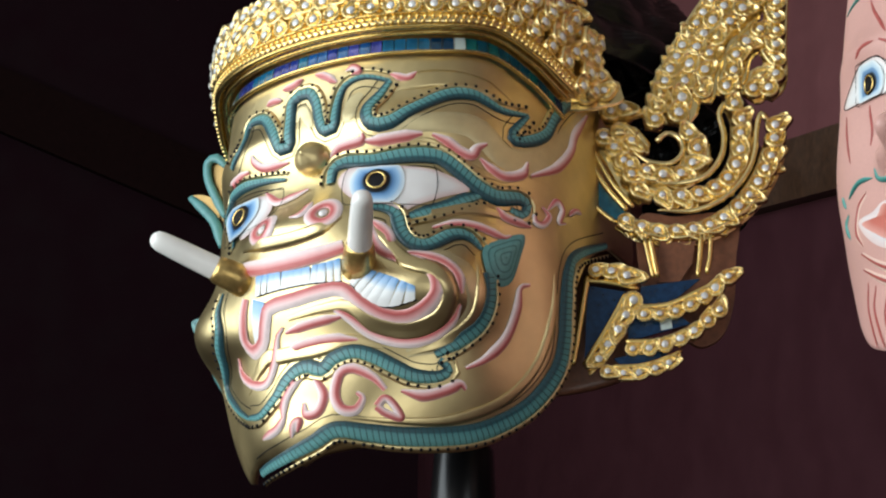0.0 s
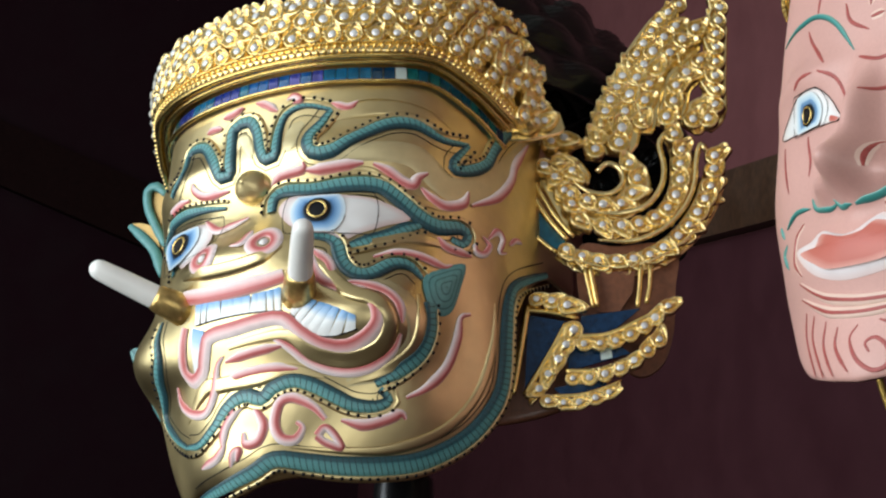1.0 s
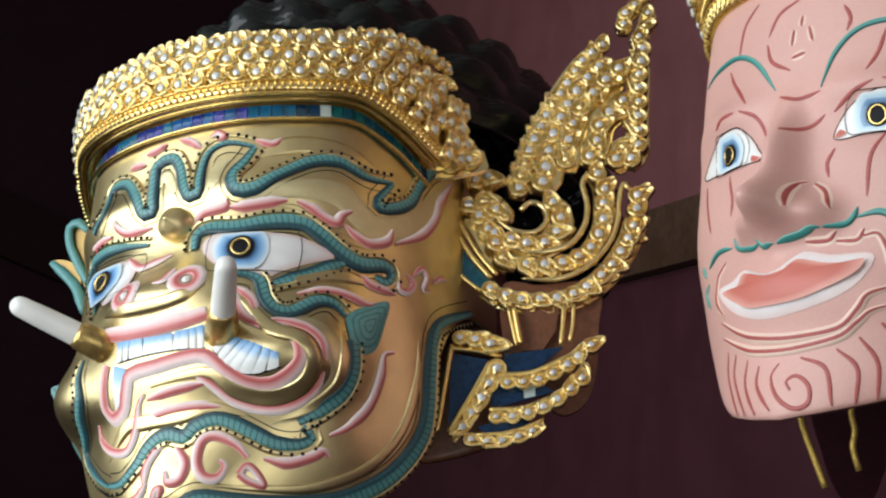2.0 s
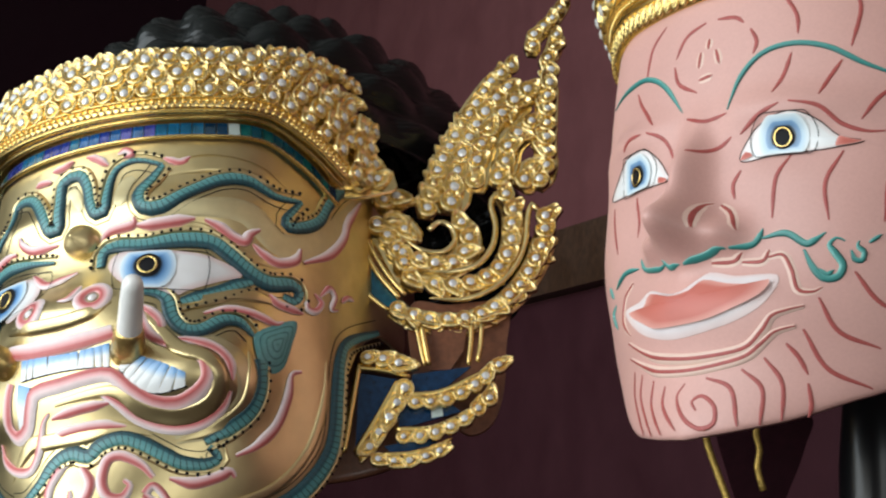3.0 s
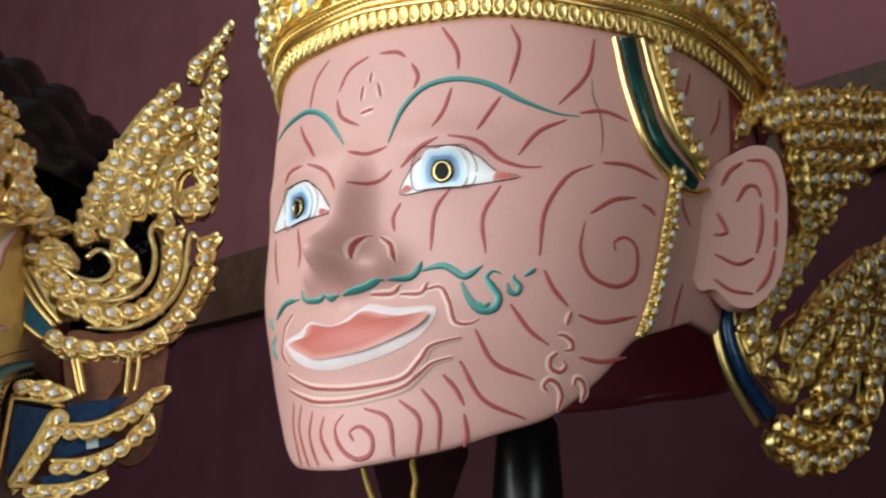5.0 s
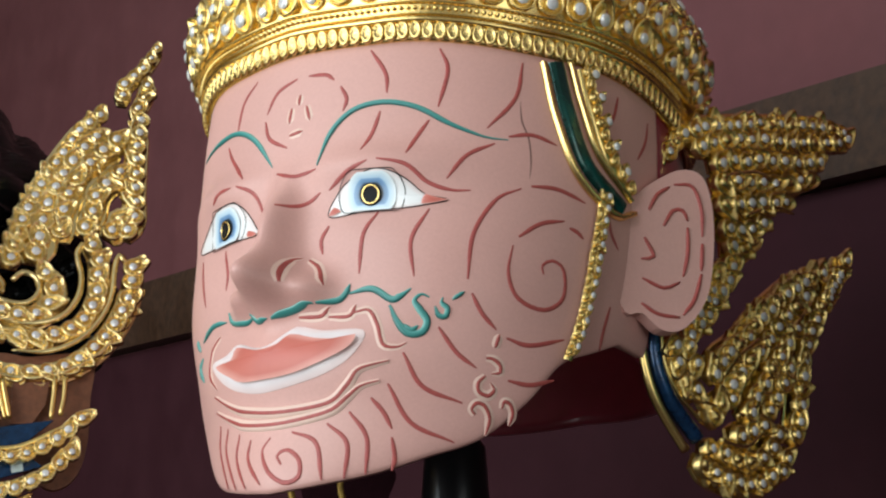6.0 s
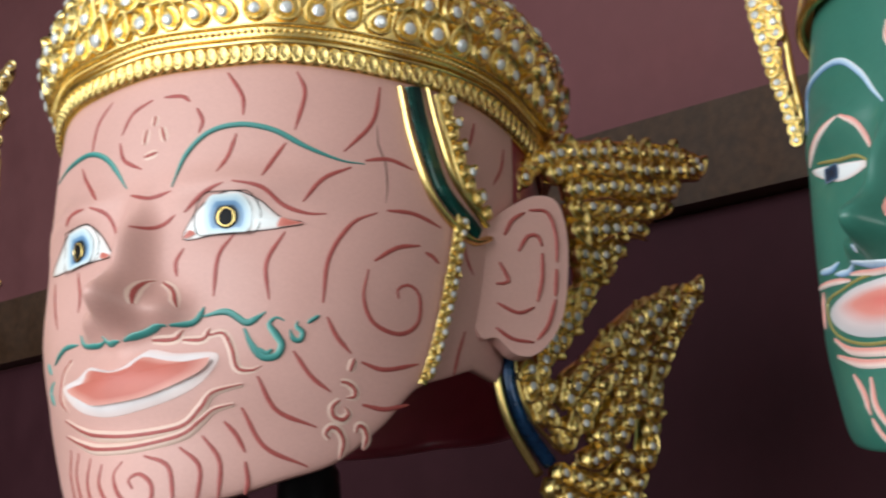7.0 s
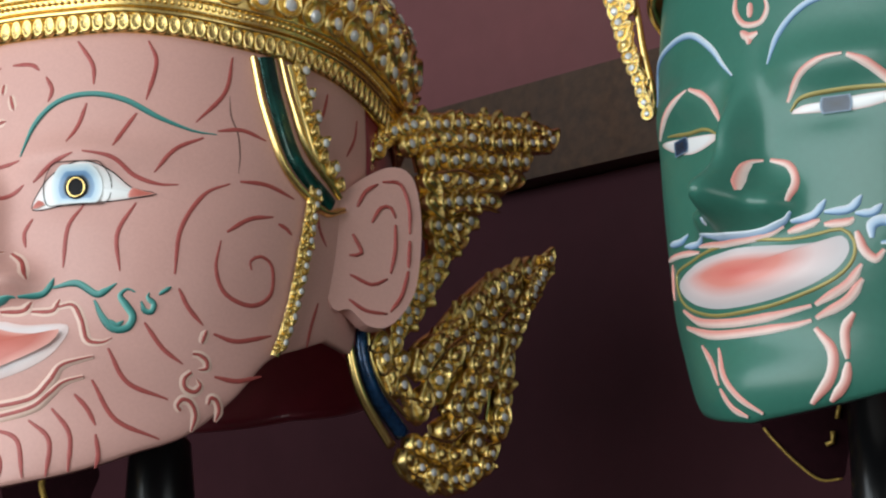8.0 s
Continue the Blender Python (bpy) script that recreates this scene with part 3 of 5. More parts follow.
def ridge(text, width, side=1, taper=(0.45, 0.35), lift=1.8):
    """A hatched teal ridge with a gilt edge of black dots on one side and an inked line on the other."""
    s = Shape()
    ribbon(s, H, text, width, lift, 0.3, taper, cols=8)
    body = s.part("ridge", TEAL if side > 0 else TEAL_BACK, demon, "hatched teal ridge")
    s = Shape()
    ribbon(s, H, text, 3.4, 1.5, 0.3, (0.6, 0.6), False, side * (width / 2 + 1.0))
    s.part("ridge_edge", GOLD_FACE, body)
    s = Shape()
    beads(s, H, text, 4.3, 2.3, 1.2, side * (width / 2 + 1.1))
    tagged(s.part("dotting", INK, body), "", "", "", "stuff")
    s = Shape()
    ribbon(s, H, text, 0.55, 0.25, 0.2, (1, 1), False, -side * (width / 2 + 2.4), cols=2)
    s.part("ink_line", INK, body)


def stroke(text, width=5.0, taper=(0.3, 0.3)):
    s = Shape()
    ribbon(s, H, text, width, 1.5, 0.5, taper)
    s.part("flame_line", FLAME, demon)


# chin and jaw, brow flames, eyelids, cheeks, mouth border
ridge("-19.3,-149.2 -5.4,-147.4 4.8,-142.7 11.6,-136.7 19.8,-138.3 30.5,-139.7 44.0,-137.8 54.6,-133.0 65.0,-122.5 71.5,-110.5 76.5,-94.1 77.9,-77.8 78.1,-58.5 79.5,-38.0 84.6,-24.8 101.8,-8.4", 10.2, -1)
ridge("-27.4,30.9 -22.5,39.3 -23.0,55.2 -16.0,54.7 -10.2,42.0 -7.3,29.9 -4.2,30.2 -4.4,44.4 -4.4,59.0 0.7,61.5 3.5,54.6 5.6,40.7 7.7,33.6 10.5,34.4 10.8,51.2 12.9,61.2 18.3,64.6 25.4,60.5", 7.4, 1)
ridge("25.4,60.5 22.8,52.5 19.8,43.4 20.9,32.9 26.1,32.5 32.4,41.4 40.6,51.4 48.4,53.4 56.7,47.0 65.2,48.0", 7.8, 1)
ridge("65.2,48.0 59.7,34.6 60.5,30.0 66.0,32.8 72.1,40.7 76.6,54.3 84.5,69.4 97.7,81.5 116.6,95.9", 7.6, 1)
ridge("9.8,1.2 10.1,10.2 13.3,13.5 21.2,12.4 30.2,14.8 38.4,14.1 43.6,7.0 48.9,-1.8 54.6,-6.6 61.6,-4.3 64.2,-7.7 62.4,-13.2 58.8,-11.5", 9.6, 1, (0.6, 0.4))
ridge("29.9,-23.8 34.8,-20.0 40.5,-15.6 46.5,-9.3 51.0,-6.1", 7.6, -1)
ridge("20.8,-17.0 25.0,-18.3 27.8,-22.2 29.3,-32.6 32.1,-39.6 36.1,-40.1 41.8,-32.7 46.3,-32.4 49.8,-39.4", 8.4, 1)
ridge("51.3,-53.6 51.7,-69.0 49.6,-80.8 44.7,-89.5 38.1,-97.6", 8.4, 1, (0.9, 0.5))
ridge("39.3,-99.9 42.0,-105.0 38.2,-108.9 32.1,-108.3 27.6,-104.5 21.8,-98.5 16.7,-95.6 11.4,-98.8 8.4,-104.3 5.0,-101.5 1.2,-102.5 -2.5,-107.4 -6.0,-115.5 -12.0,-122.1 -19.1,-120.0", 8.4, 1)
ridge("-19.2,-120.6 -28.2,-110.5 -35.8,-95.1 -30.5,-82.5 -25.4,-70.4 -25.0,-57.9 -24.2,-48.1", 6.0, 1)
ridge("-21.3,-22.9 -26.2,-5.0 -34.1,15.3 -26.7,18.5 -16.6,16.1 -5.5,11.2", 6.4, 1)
s = Shape()
patch(s, H, "49.8,-39.4 54.3,-32.1 62.9,-25.0 61.5,-39.9 58.6,-54.3 53.8,-59.5 50.5,-53.8", 6, 1.6, 0.8)
s.part("cheek_flame", TEAL_WAVE, demon, "wavy teal cheek flame")
# flat satin plates between the ridges
for text, w in (("26.0,28.9 36.0,33.0 48.1,33.0 58.2,18.6 70.0,24.7 81.7,44.6 91.2,64.9", 15), ("32.8,-43.2 40.1,-47.1 45.7,-58.5 47.8,-72.3 45.8,-83.3 39.5,-91.7 30.6,-97.1", 11), ("-3.3,45.6 -0.7,51.5 2.8,38.7", 7), ("14.2,36.1 15.5,49.1 17.7,54.1", 9)):
    s = Shape()
    ribbon(s, H, text, w, 0.5, 0.1, (0.5, 0.4), cols=10)
    s.part("plate", GOLD_SATIN, demon, "satin gold raised plate")

# rounded gold mouldings of the lips, nose, brow and jaw
for text, w, lift in (("20.6,-26.3 25.6,-36.9 31.2,-51.7 37.1,-57.0 40.8,-69.2 38.6,-81.4 30.7,-86.7 21.9,-82.7 16.5,-73.5 9.9,-73.3 0.4,-75.6", 10, 4.5), ("-14.0,-30.2 0.5,-33.4 9.4,-30.4 15.0,-23.2", 8, 4.0),
                      ("73.8,-42.7 73.2,-66.9 68.6,-96.6 58.7,-117.7 43.6,-129.6 27.5,-132.1 15.8,-130.8", 6, 3.0),
                      ("27.2,19.8 35.0,22.4 42.3,15.6 47.8,8.5 58.4,3.5", 6, 2.5), ("30.6,-24.4 39.2,-17.8 49.8,-15.2 58.2,-17.4", 8, 4.0), ("-19.6,-106.7 -10.0,-92.8 -3.4,-93.3 6.9,-93.1 16.0,-89.8 24.7,-93.9", 9, 3.5),
                      ("48.3,-49.8 49.0,-65.7 47.4,-80.1 41.0,-90.6 30.6,-97.6", 8, 3.5), ("25.6,54.6 36.2,61.4 48.7,60.4 60.8,51.4", 12, 3.0)):
    s = Shape()
    ribbon(s, H, text, w, lift * 0.6, -0.3, (0.3, 0.3), cols=10)
    s.part("moulding", GOLD_FACE, demon)

# pink and white flames
stroke("51.8,24.5 49.1,21.2 47.5,16.6 44.4,18.3 40.6,23.3 36.8,26.3", 6.4)
stroke("34.3,26.5 27.3,24.5 22.0,23.6 18.9,24.1", 6.2)
stroke("64.7,19.0 62.7,11.1 57.2,7.2 53.0,10.3 49.9,15.5", 6.2)
stroke("94.3,68.4 85.7,49.3 82.6,36.3 75.6,21.9 65.6,11.2", 6.6)
stroke("18.5,28.3 17.9,24.4 11.7,22.4 8.9,17.2", 5.6)
stroke("-4.8,21.2 -13.3,22.5 -16.9,27.2 -17.3,32.1", 5.4)
stroke("-20.3,24.5 -26.4,23.9 -32.8,22.6", 5.0)
stroke("15.6,-40.4 10.3,-42.9 2.7,-44.7 -5.9,-44.1 -14.2,-40.7", 9.4, (0.8, 0.8))
stroke("-13.1,-58.5 -15.1,-69.9 -16.5,-80.5 -13.9,-86.5 -9.6,-83.9 -6.9,-74.2 -4.7,-67.7 2.9,-66.4 10.4,-64.2 15.4,-64.5 19.9,-73.2 25.2,-79.8 30.8,-81.0 35.5,-76.4 38.0,-68.8 37.1,-58.8 33.5,-52.5 28.2,-47.5 24.3,-42.6 22.3,-33.4 21.2,-27.8", 8.4, (0.7, 0.6))
stroke("43.8,-68.5 42.8,-58.2 39.3,-50.4 33.5,-46.3 30.0,-45.8", 5.8)
stroke("27.5,-41.7 25.9,-32.7 21.8,-25.5", 5.6)
stroke("10.1,-72.9 12.8,-74.2 16.7,-79.6 22.0,-87.3 29.2,-91.5 36.5,-89.7 42.0,-82.1 43.6,-73.9", 5.8)
stroke("-22.7,-85.1 -22.9,-92.7 -17.1,-102.2 -10.1,-105.7 -6.7,-97.8 -4.1,-84.1 -1.6,-79.3", 5.4)
stroke("14.7,-78.0 9.5,-79.2 5.0,-80.4 -1.1,-82.4", 5.2)
stroke("19.0,-89.9 13.3,-88.8 7.3,-89.2 0.8,-91.0 -3.1,-93.4", 6.0)
stroke("-2.4,-129.5 -1.7,-117.4 1.2,-108.7 4.7,-106.3", 5.6)
stroke("6.6,-109.2 9.1,-118.7 7.8,-127.2 4.7,-128.3 4.0,-122.0", 5.6, (0.6, 0.4))
stroke("25.0,-116.5 21.8,-109.6 16.6,-104.6 13.1,-107.3 12.0,-118.5 13.8,-126.5 17.3,-127.1 19.1,-120.9 17.6,-117.9", 6.0, (0.5, 0.4))
stroke("22.8,-125.3 24.7,-121.0 26.9,-123.5 29.0,-130.6 25.1,-128.6 22.8,-125.3", 4.4, (1, 1))
stroke("47.1,-114.2 45.4,-111.6 41.4,-115.1 35.2,-118.7 29.1,-116.8", 6.4)
stroke("65.0,-52.9 61.9,-55.9 61.0,-68.7 58.0,-85.0 52.3,-97.1 46.7,-103.4", 6.2)
stroke("-11.8,-135.2 -4.8,-133.0 -1.5,-126.9", 4.8)
stroke("-0.5,-138.8 1.0,-132.1 2.7,-131.1 1.5,-136.6", 4.2)
stroke("58.7,-27.5 56.1,-29.2 49.5,-25.8 43.4,-25.3 36.9,-29.1", 5.2)
stroke("65.3,-19.3 62.4,-18.7 57.1,-17.2 54.5,-12.6", 5.2)
stroke("67.3,-8.3 66.5,-15.2 69.6,-15.9 71.9,-9.8 69.4,-5.1", 4.2)
stroke("71.5,-6.0 75.2,1.0 77.5,-3.1 75.9,-11.0 78.9,-9.9", 4.2)
stroke("80.6,-4.1 83.6,0.6 87.1,1.1", 3.4)
stroke("32.7,65.3 30.0,61.7 25.4,64.9", 4.8)
stroke("12.6,70.1 14.9,71.8 16.7,68.8 14.0,67.4", 4.4)
stroke("10.0,63.9 6.2,69.7 2.7,72.5", 5.0)
stroke("-1.6,72.0 -4.8,69.4 -8.9,69.0", 5.0)
stroke("-8.9,62.4 -12.1,63.7 -15.0,62.9", 4.6)
stroke("-12.4,6.6 -7.1,-2.4 -2.4,-1.9 3.0,1.1", 5.0)
stroke("1.9,-19.8 4.8,-18.8 5.8,-9.9", 5.0)
NOSE_RINGS = pts("10.4,-20.0 -6.3,-23.3")
for a, h in NOSE_RINGS:
    s = Shape()
    ribbon(s, H, disc(H, a, h, 14, 14), 7.0, 1.4, 0.3, closed=True)
    ring = s.part("nostril_ring", FLAME, demon, "pink ringed nostril")
    s = Shape()
    patch(s, H, disc(H, a, h, 5, 5), 3, 1.6, 0.4)
    s.part("nostril", IVORY, ring)

# eyes
for outline, a, h, cut in (("12.2,0.1 14.4,8.3 21.4,8.6 31.8,7.0 39.1,4.3 46.9,-4.1 40.5,-9.9 33.3,-15.8 29.8,-19.5 24.9,-16.0 17.9,-13.4", *pts("23.1,-2.7")[0], 16),
                           ("-24.5,-7.0 -25.3,2.5 -21.4,6.0 -11.0,4.0 -8.0,-6.6 -9.2,-18.2 -15.6,-22.3", *pts("-19.1,-5.6")[0], 16)):
    s = Shape()
    patch(s, H, outline, 7, 2.0, 0.8)
    eye = s.part("eye", EYE_WHITE, demon, "white eye with a blue iris")
    for name, wide, off, material in (("iris", 30, 3.2, IRIS), ("pupil", 14.5, 3.8, INK)):
        s = Shape()
        patch(s, H, disc(H, a, h, wide, wide, 28, 9.5, 13), 4, 0.4, off)
        s.part(name, material, eye)
    s = Shape()
    ribbon(s, H, disc(H, a, h, 9.6, 9.6), 1.3, 0.5, 4.4, closed=True, step=1.0)
    s.part("gold_ring", GOLD_ORNAMENT, eye)
    s = Shape()
    ribbon(s, H, disc(H, a + 3, h, 52, 60, 28, 11, 14), 0.5, 0.2, 2.9, closed=True, cols=2)
    s.part("ink_line", INK, eye)

# teeth, each a shallow tile under a blue shade of paint
for text, n in (("-9.5,-47.6 2.8,-49.8 10.2,-48.5 15.3,-46.6 | -9.1,-59.6 -0.4,-59.4 9.1,-59.5 15.6,-60.3", 12), ("20.1,-53.4 24.3,-57.1 28.4,-61.2 33.2,-66.9 | 17.2,-61.1 21.4,-72.0 26.8,-75.5 33.3,-73.0", 7), ("-10.1,-60.2 -5.8,-64.4 | -12.8,-84.6 -10.1,-85.1", 1)):
    up, low = (smooth(pts(q), 0.5) for q in text.split("|"))
    for i in range(n):
        f0, f1 = i / n + 0.004, (i + 1) / n - 0.004
        s, rows = Shape(), []
        for j in range(9):
            e = j / 8
            row = []
            for f in (f0, f0 * 0.5 + f1 * 0.5, f1):
                p, q = up[int(f * (len(up) - 1))], low[int(f * (len(low) - 1))]
                z = p + (q - p) * e
                row.append(skin(H, z[0], z[1], 0.8 + (0.35 if f not in (f0, f1) else 0.0)))
            rows.append(row)
        s.grid([list(r) for r in zip(*rows)])
        s.part("tooth", TOOTH, demon)
s = Shape()
for text in ("-9.1,-59.6 -0.4,-59.4 9.1,-59.5 15.6,-60.3", "17.2,-61.1 21.4,-72.0 26.8,-75.5 33.3,-73.0"):
    ribbon(s, H, text, 0.8, 0.4, 0.5)
s.part("gum_line", INK, demon)

# tusks in gilt sockets
for side, (a, h) in ((1, pts("19.0,-51.5")[0]), (-1, pts("-15.5,-46.6")[0])):
    b = skin(H, a, h, -2)
    d = Vector((side * 0.039, -0.051, 0.024))
    tusk = horn(b, d, 0.0134, 0.057).part("tusk", IVORY, demon, "smooth ivory-white tusk")
    s = Shape()
    s.add(lathe([(0.0095, -0.004), (0.0088, 0.006), (0.0084, 0.012), (0.0078, 0.0165), (0.0068, 0.0185)], 14), Matrix.Translation(b) @ d.to_track_quat("Z", "Y").to_matrix().to_4x4())
    s.part("socket", BRASS, tusk, "worn gilt socket")
# pointed boss between the brows
a, h = pts("3.6,18.6")[0]
s = Shape()
rows = []
for f, z in ((1, 0), (0.97, 3), (0.86, 6), (0.6, 9), (0.3, 11.5), (0.08, 13)):
    rows.append([skin(H, q[0], q[1], z) for q in disc(H, a, h, 21 * f, 20 * f, 18)])
s.grid(rows, None, None, True)
s.fan(skin(H, a, h, 14), rows[-1])
s.part("brow_boss", GOLD_FACE, demon, "pointed gold boss")

# crown: beaded border, blue mosaic band, leaves with stones
CROWN_LOW = sorted(pts("-2.2,88.0 16.7,88.0 36.2,89.0 53.1,90.3 65.7,79.5 82.0,65.6 101.4,85.1"))
CROWN_TOP = sorted(pts("4.4,139.4 23.8,135.6 44.4,139.0 68.8,150.8 138.4,187.6 117.3,146.3"))
CROWN_LOW, CROWN_TOP = [(0, CROWN_LOW[0][1])] + [k for k in CROWN_LOW if k[0] > 3], [(0, CROWN_TOP[0][1])] + [k for k in CROWN_TOP if k[0] > 3]
A_END, A_BAND = 88.0, 79.0


def crown_low(a):
    return spread(abs(a), CROWN_LOW)


def crown_top(a):
    return max(spread(abs(a), CROWN_TOP) - 8, crown_low(a) + 4)


crown = sheet(H, -A_END, A_END, lambda a: crown_low(a) + 2, crown_top, 120, 12, 15, 14).part("crown", GOLD_PALE, demon, "gilded crown set with clear stones")
span = [a * 0.5 * A_BAND / 60 for a in range(-120, 121)]
for k, (name, gap, size, up, off) in enumerate((("beading", 2.8, 2.7, 3.0, 14.2), ("beading", 2.8, 2.7, 6.2, 14.4))):
    s = Shape()
    beads(s, H, [(a, crown_low(a) + up) for a in span], gap, size, off)
    tagged(s.part(name, GOLD_ORNAMENT, crown), "", "", "", "stuff")
for up, w, off in ((-0.6, 2.4, 6.0), (0.9, 2.0, 11.0), (8.6, 1.6, 13.6), (-11.4, 2.0, 2.0)):
    s = Shape()
    ribbon(s, H, [(a, crown_low(a) + up) for a in span], w, 2.4, off)
    s.part("gold_border", GOLD_ORNAMENT, crown)
# mosaic band
for i in range(-24, 24):
    a0, a1 = A_BAND * i / 24 + 0.12, A_BAND * (i + 1) / 24 - 0.12
    s = Shape()
    s.grid([[skin(H, a, crown_low(a) - 2 - 8.6 * j, 2.2) for a in (a0, a1)] for j in (0, 1)])
    s.grid([[skin(H, a, crown_low(a) - 2, o) for a in (a0, a1)] for o in (2.2, 0)])
    s.grid([[skin(H, a, crown_low(a) - 10.6, o) for a in (a0, a1)] for o in (2.2, 0)])
    s.part("mosaic_tile", CHALK if abs(i) == 13 else rng.choice(BLUES if abs(i) < 11 else TEAL_FOILS), crown, smooth=False)
for row, (size, shift) in enumerate(((10.6, 0.0), (11.6, 0.5), (11.6, 0.0), (10.6, 0.5))):
    for i in range(-17, 18):
        a = (i + shift) * 5.3
        if abs(a) > A_END:
            continue
        low, high = crown_low(a) + (9.5 if abs(a) < A_BAND else 2.0), crown_top(a)
        h = low + 3.5 + row * 10.0
        if h > high - 5:
            continue
        n = normal(H, a, h)
        place = skin(H, a, h, 15.5 + row * 1.8)
        way = Vector((0.35 * (1 if a > 0 else -1) * min(1, abs(a) / 60) + rng.uniform(-0.1, 0.1), 0, 1))
        set_petal(crown, place, n + Vector((0, 0, -0.15)), way, size / 1000 * rng.uniform(0.95, 1.08), rng, 0.42, 0.95, PALE_PETALS)
        # a plain leaf tucked between two jewelled ones
        set_petal(crown, skin(H, a + 2.65, h + 3.0, 14.8 + row * 1.8), n, way, size * 0.6 / 1000, rng, 0.0, 1.2, PALE_PETALS)
# leaves along the top edge
for i in range(-26, 27):
    a = i * A_END / 26
    h = crown_top(a) - 3
    set_petal(crown, skin(H, a, h, 18.5), normal(H, a, h) + Vector((0, 0, -0.3)), Vector((0.6 * (1 if a > 0 else -1) * min(1, abs(a) / 60), 0, 1)), 0.0086 * rng.uniform(0.95, 1.05), rng, 0.40, 0.9, PALE_PETALS)

# the crown's pointed end by the temple
point = Plate((116, -12, 95), (0.62, -0.78, 0), (0.78, 0.62, 0))
for text in ("-13.4,-23.0 3.0,-23.7 26.2,-17.6", "-19.7,-8.8 -3.3,-11.0 16.5,-11.5", "-22.8,4.8 -6.3,3.4 10.8,0.6", "-25.9,19.3 -9.3,17.9 7.2,13.6", "-29.0,33.9 -12.4,32.5 2.2,28.1", "-28.8,48.9 -15.5,48.0 -5.5,44.1"):
    point.band(crown, text, 16.0, -1.5, (1, 0.7), GOLD_PALE)
    point.row(crown, text, 11.5, 9.0, rng, 12, 1.0, (1.0, 1.0), 0.42, 1.0, 5.0, PALE_PETALS)

# black curled hair
s = Shape()
rows = []
for i in range(161):
    e = 0.16 + i / 160 * 1.36
    row = []
    for j in range(144):
        t = j / 144 * 2 * math.pi
        band = e * 5.6
        lump = abs(math.sin(t * 10 + math.floor(band) * 1.57)) * math.sin(math.pi * (band % 1.0))
        comb = math.sin(band * 50 + 4 * math.sin(t * 10))
        k = 1 + 0.07 * lump + 0.004 * comb
        row.append((0.134 * k * math.cos(e) * math.cos(t), 0.134 + 0.218 * k * math.cos(e) * math.sin(t), 0.088 + 0.161 * k * math.sin(e)))
    rows.append(row)
s.grid(rows, None, None, True)
s.fan((0, 0.134, 0.249), rows[-1])
s.part("hair", HAIR, demon, "glossy black carved curls")

# ear flame: openwork of gilded leaves
tail = Plate((112, 15, 0), (0.5, -0.87, 0.1), (0.87, 0.5, 0))
wing = new("ear_flame")
wing.parent = demon
tagged(wing, "tall gilded openwork ear flame set with stones")
for text, w in (("101.5,67.4 97.7,72.5 94.4,61.6 92.3,46.2 85.5,30.3 72.2,16.2 54.5,8.9 34.9,9.8", 4.0), ("77.4,80.3 73.4,72.5 75.4,57.8 72.7,43.3 62.9,31.2 46.9,26.8 30.5,28.4", 3.8),
                ("36.1,54.9 42.0,60.2 49.2,57.1 50.9,47.9 43.4,40.4 30.8,41.9 21.0,49.6", 3.6), ("66.4,85.1 62.3,100.9 66.5,120.2 76.4,135.3 86.9,136.6 88.9,128.4", 3.6),
                ("86.3,89.0 86.4,104.9 93.9,117.8 103.5,121.9", 3.4), ("11.9,1.8 29.6,-5.7 49.1,-7.7 67.3,-2.7 86.3,10.1 99.8,28.0", 3.0)):
    tail.rod(wing, text, w, "scroll_rib", 2.0, (1, 0.3), GOLD_PALE)
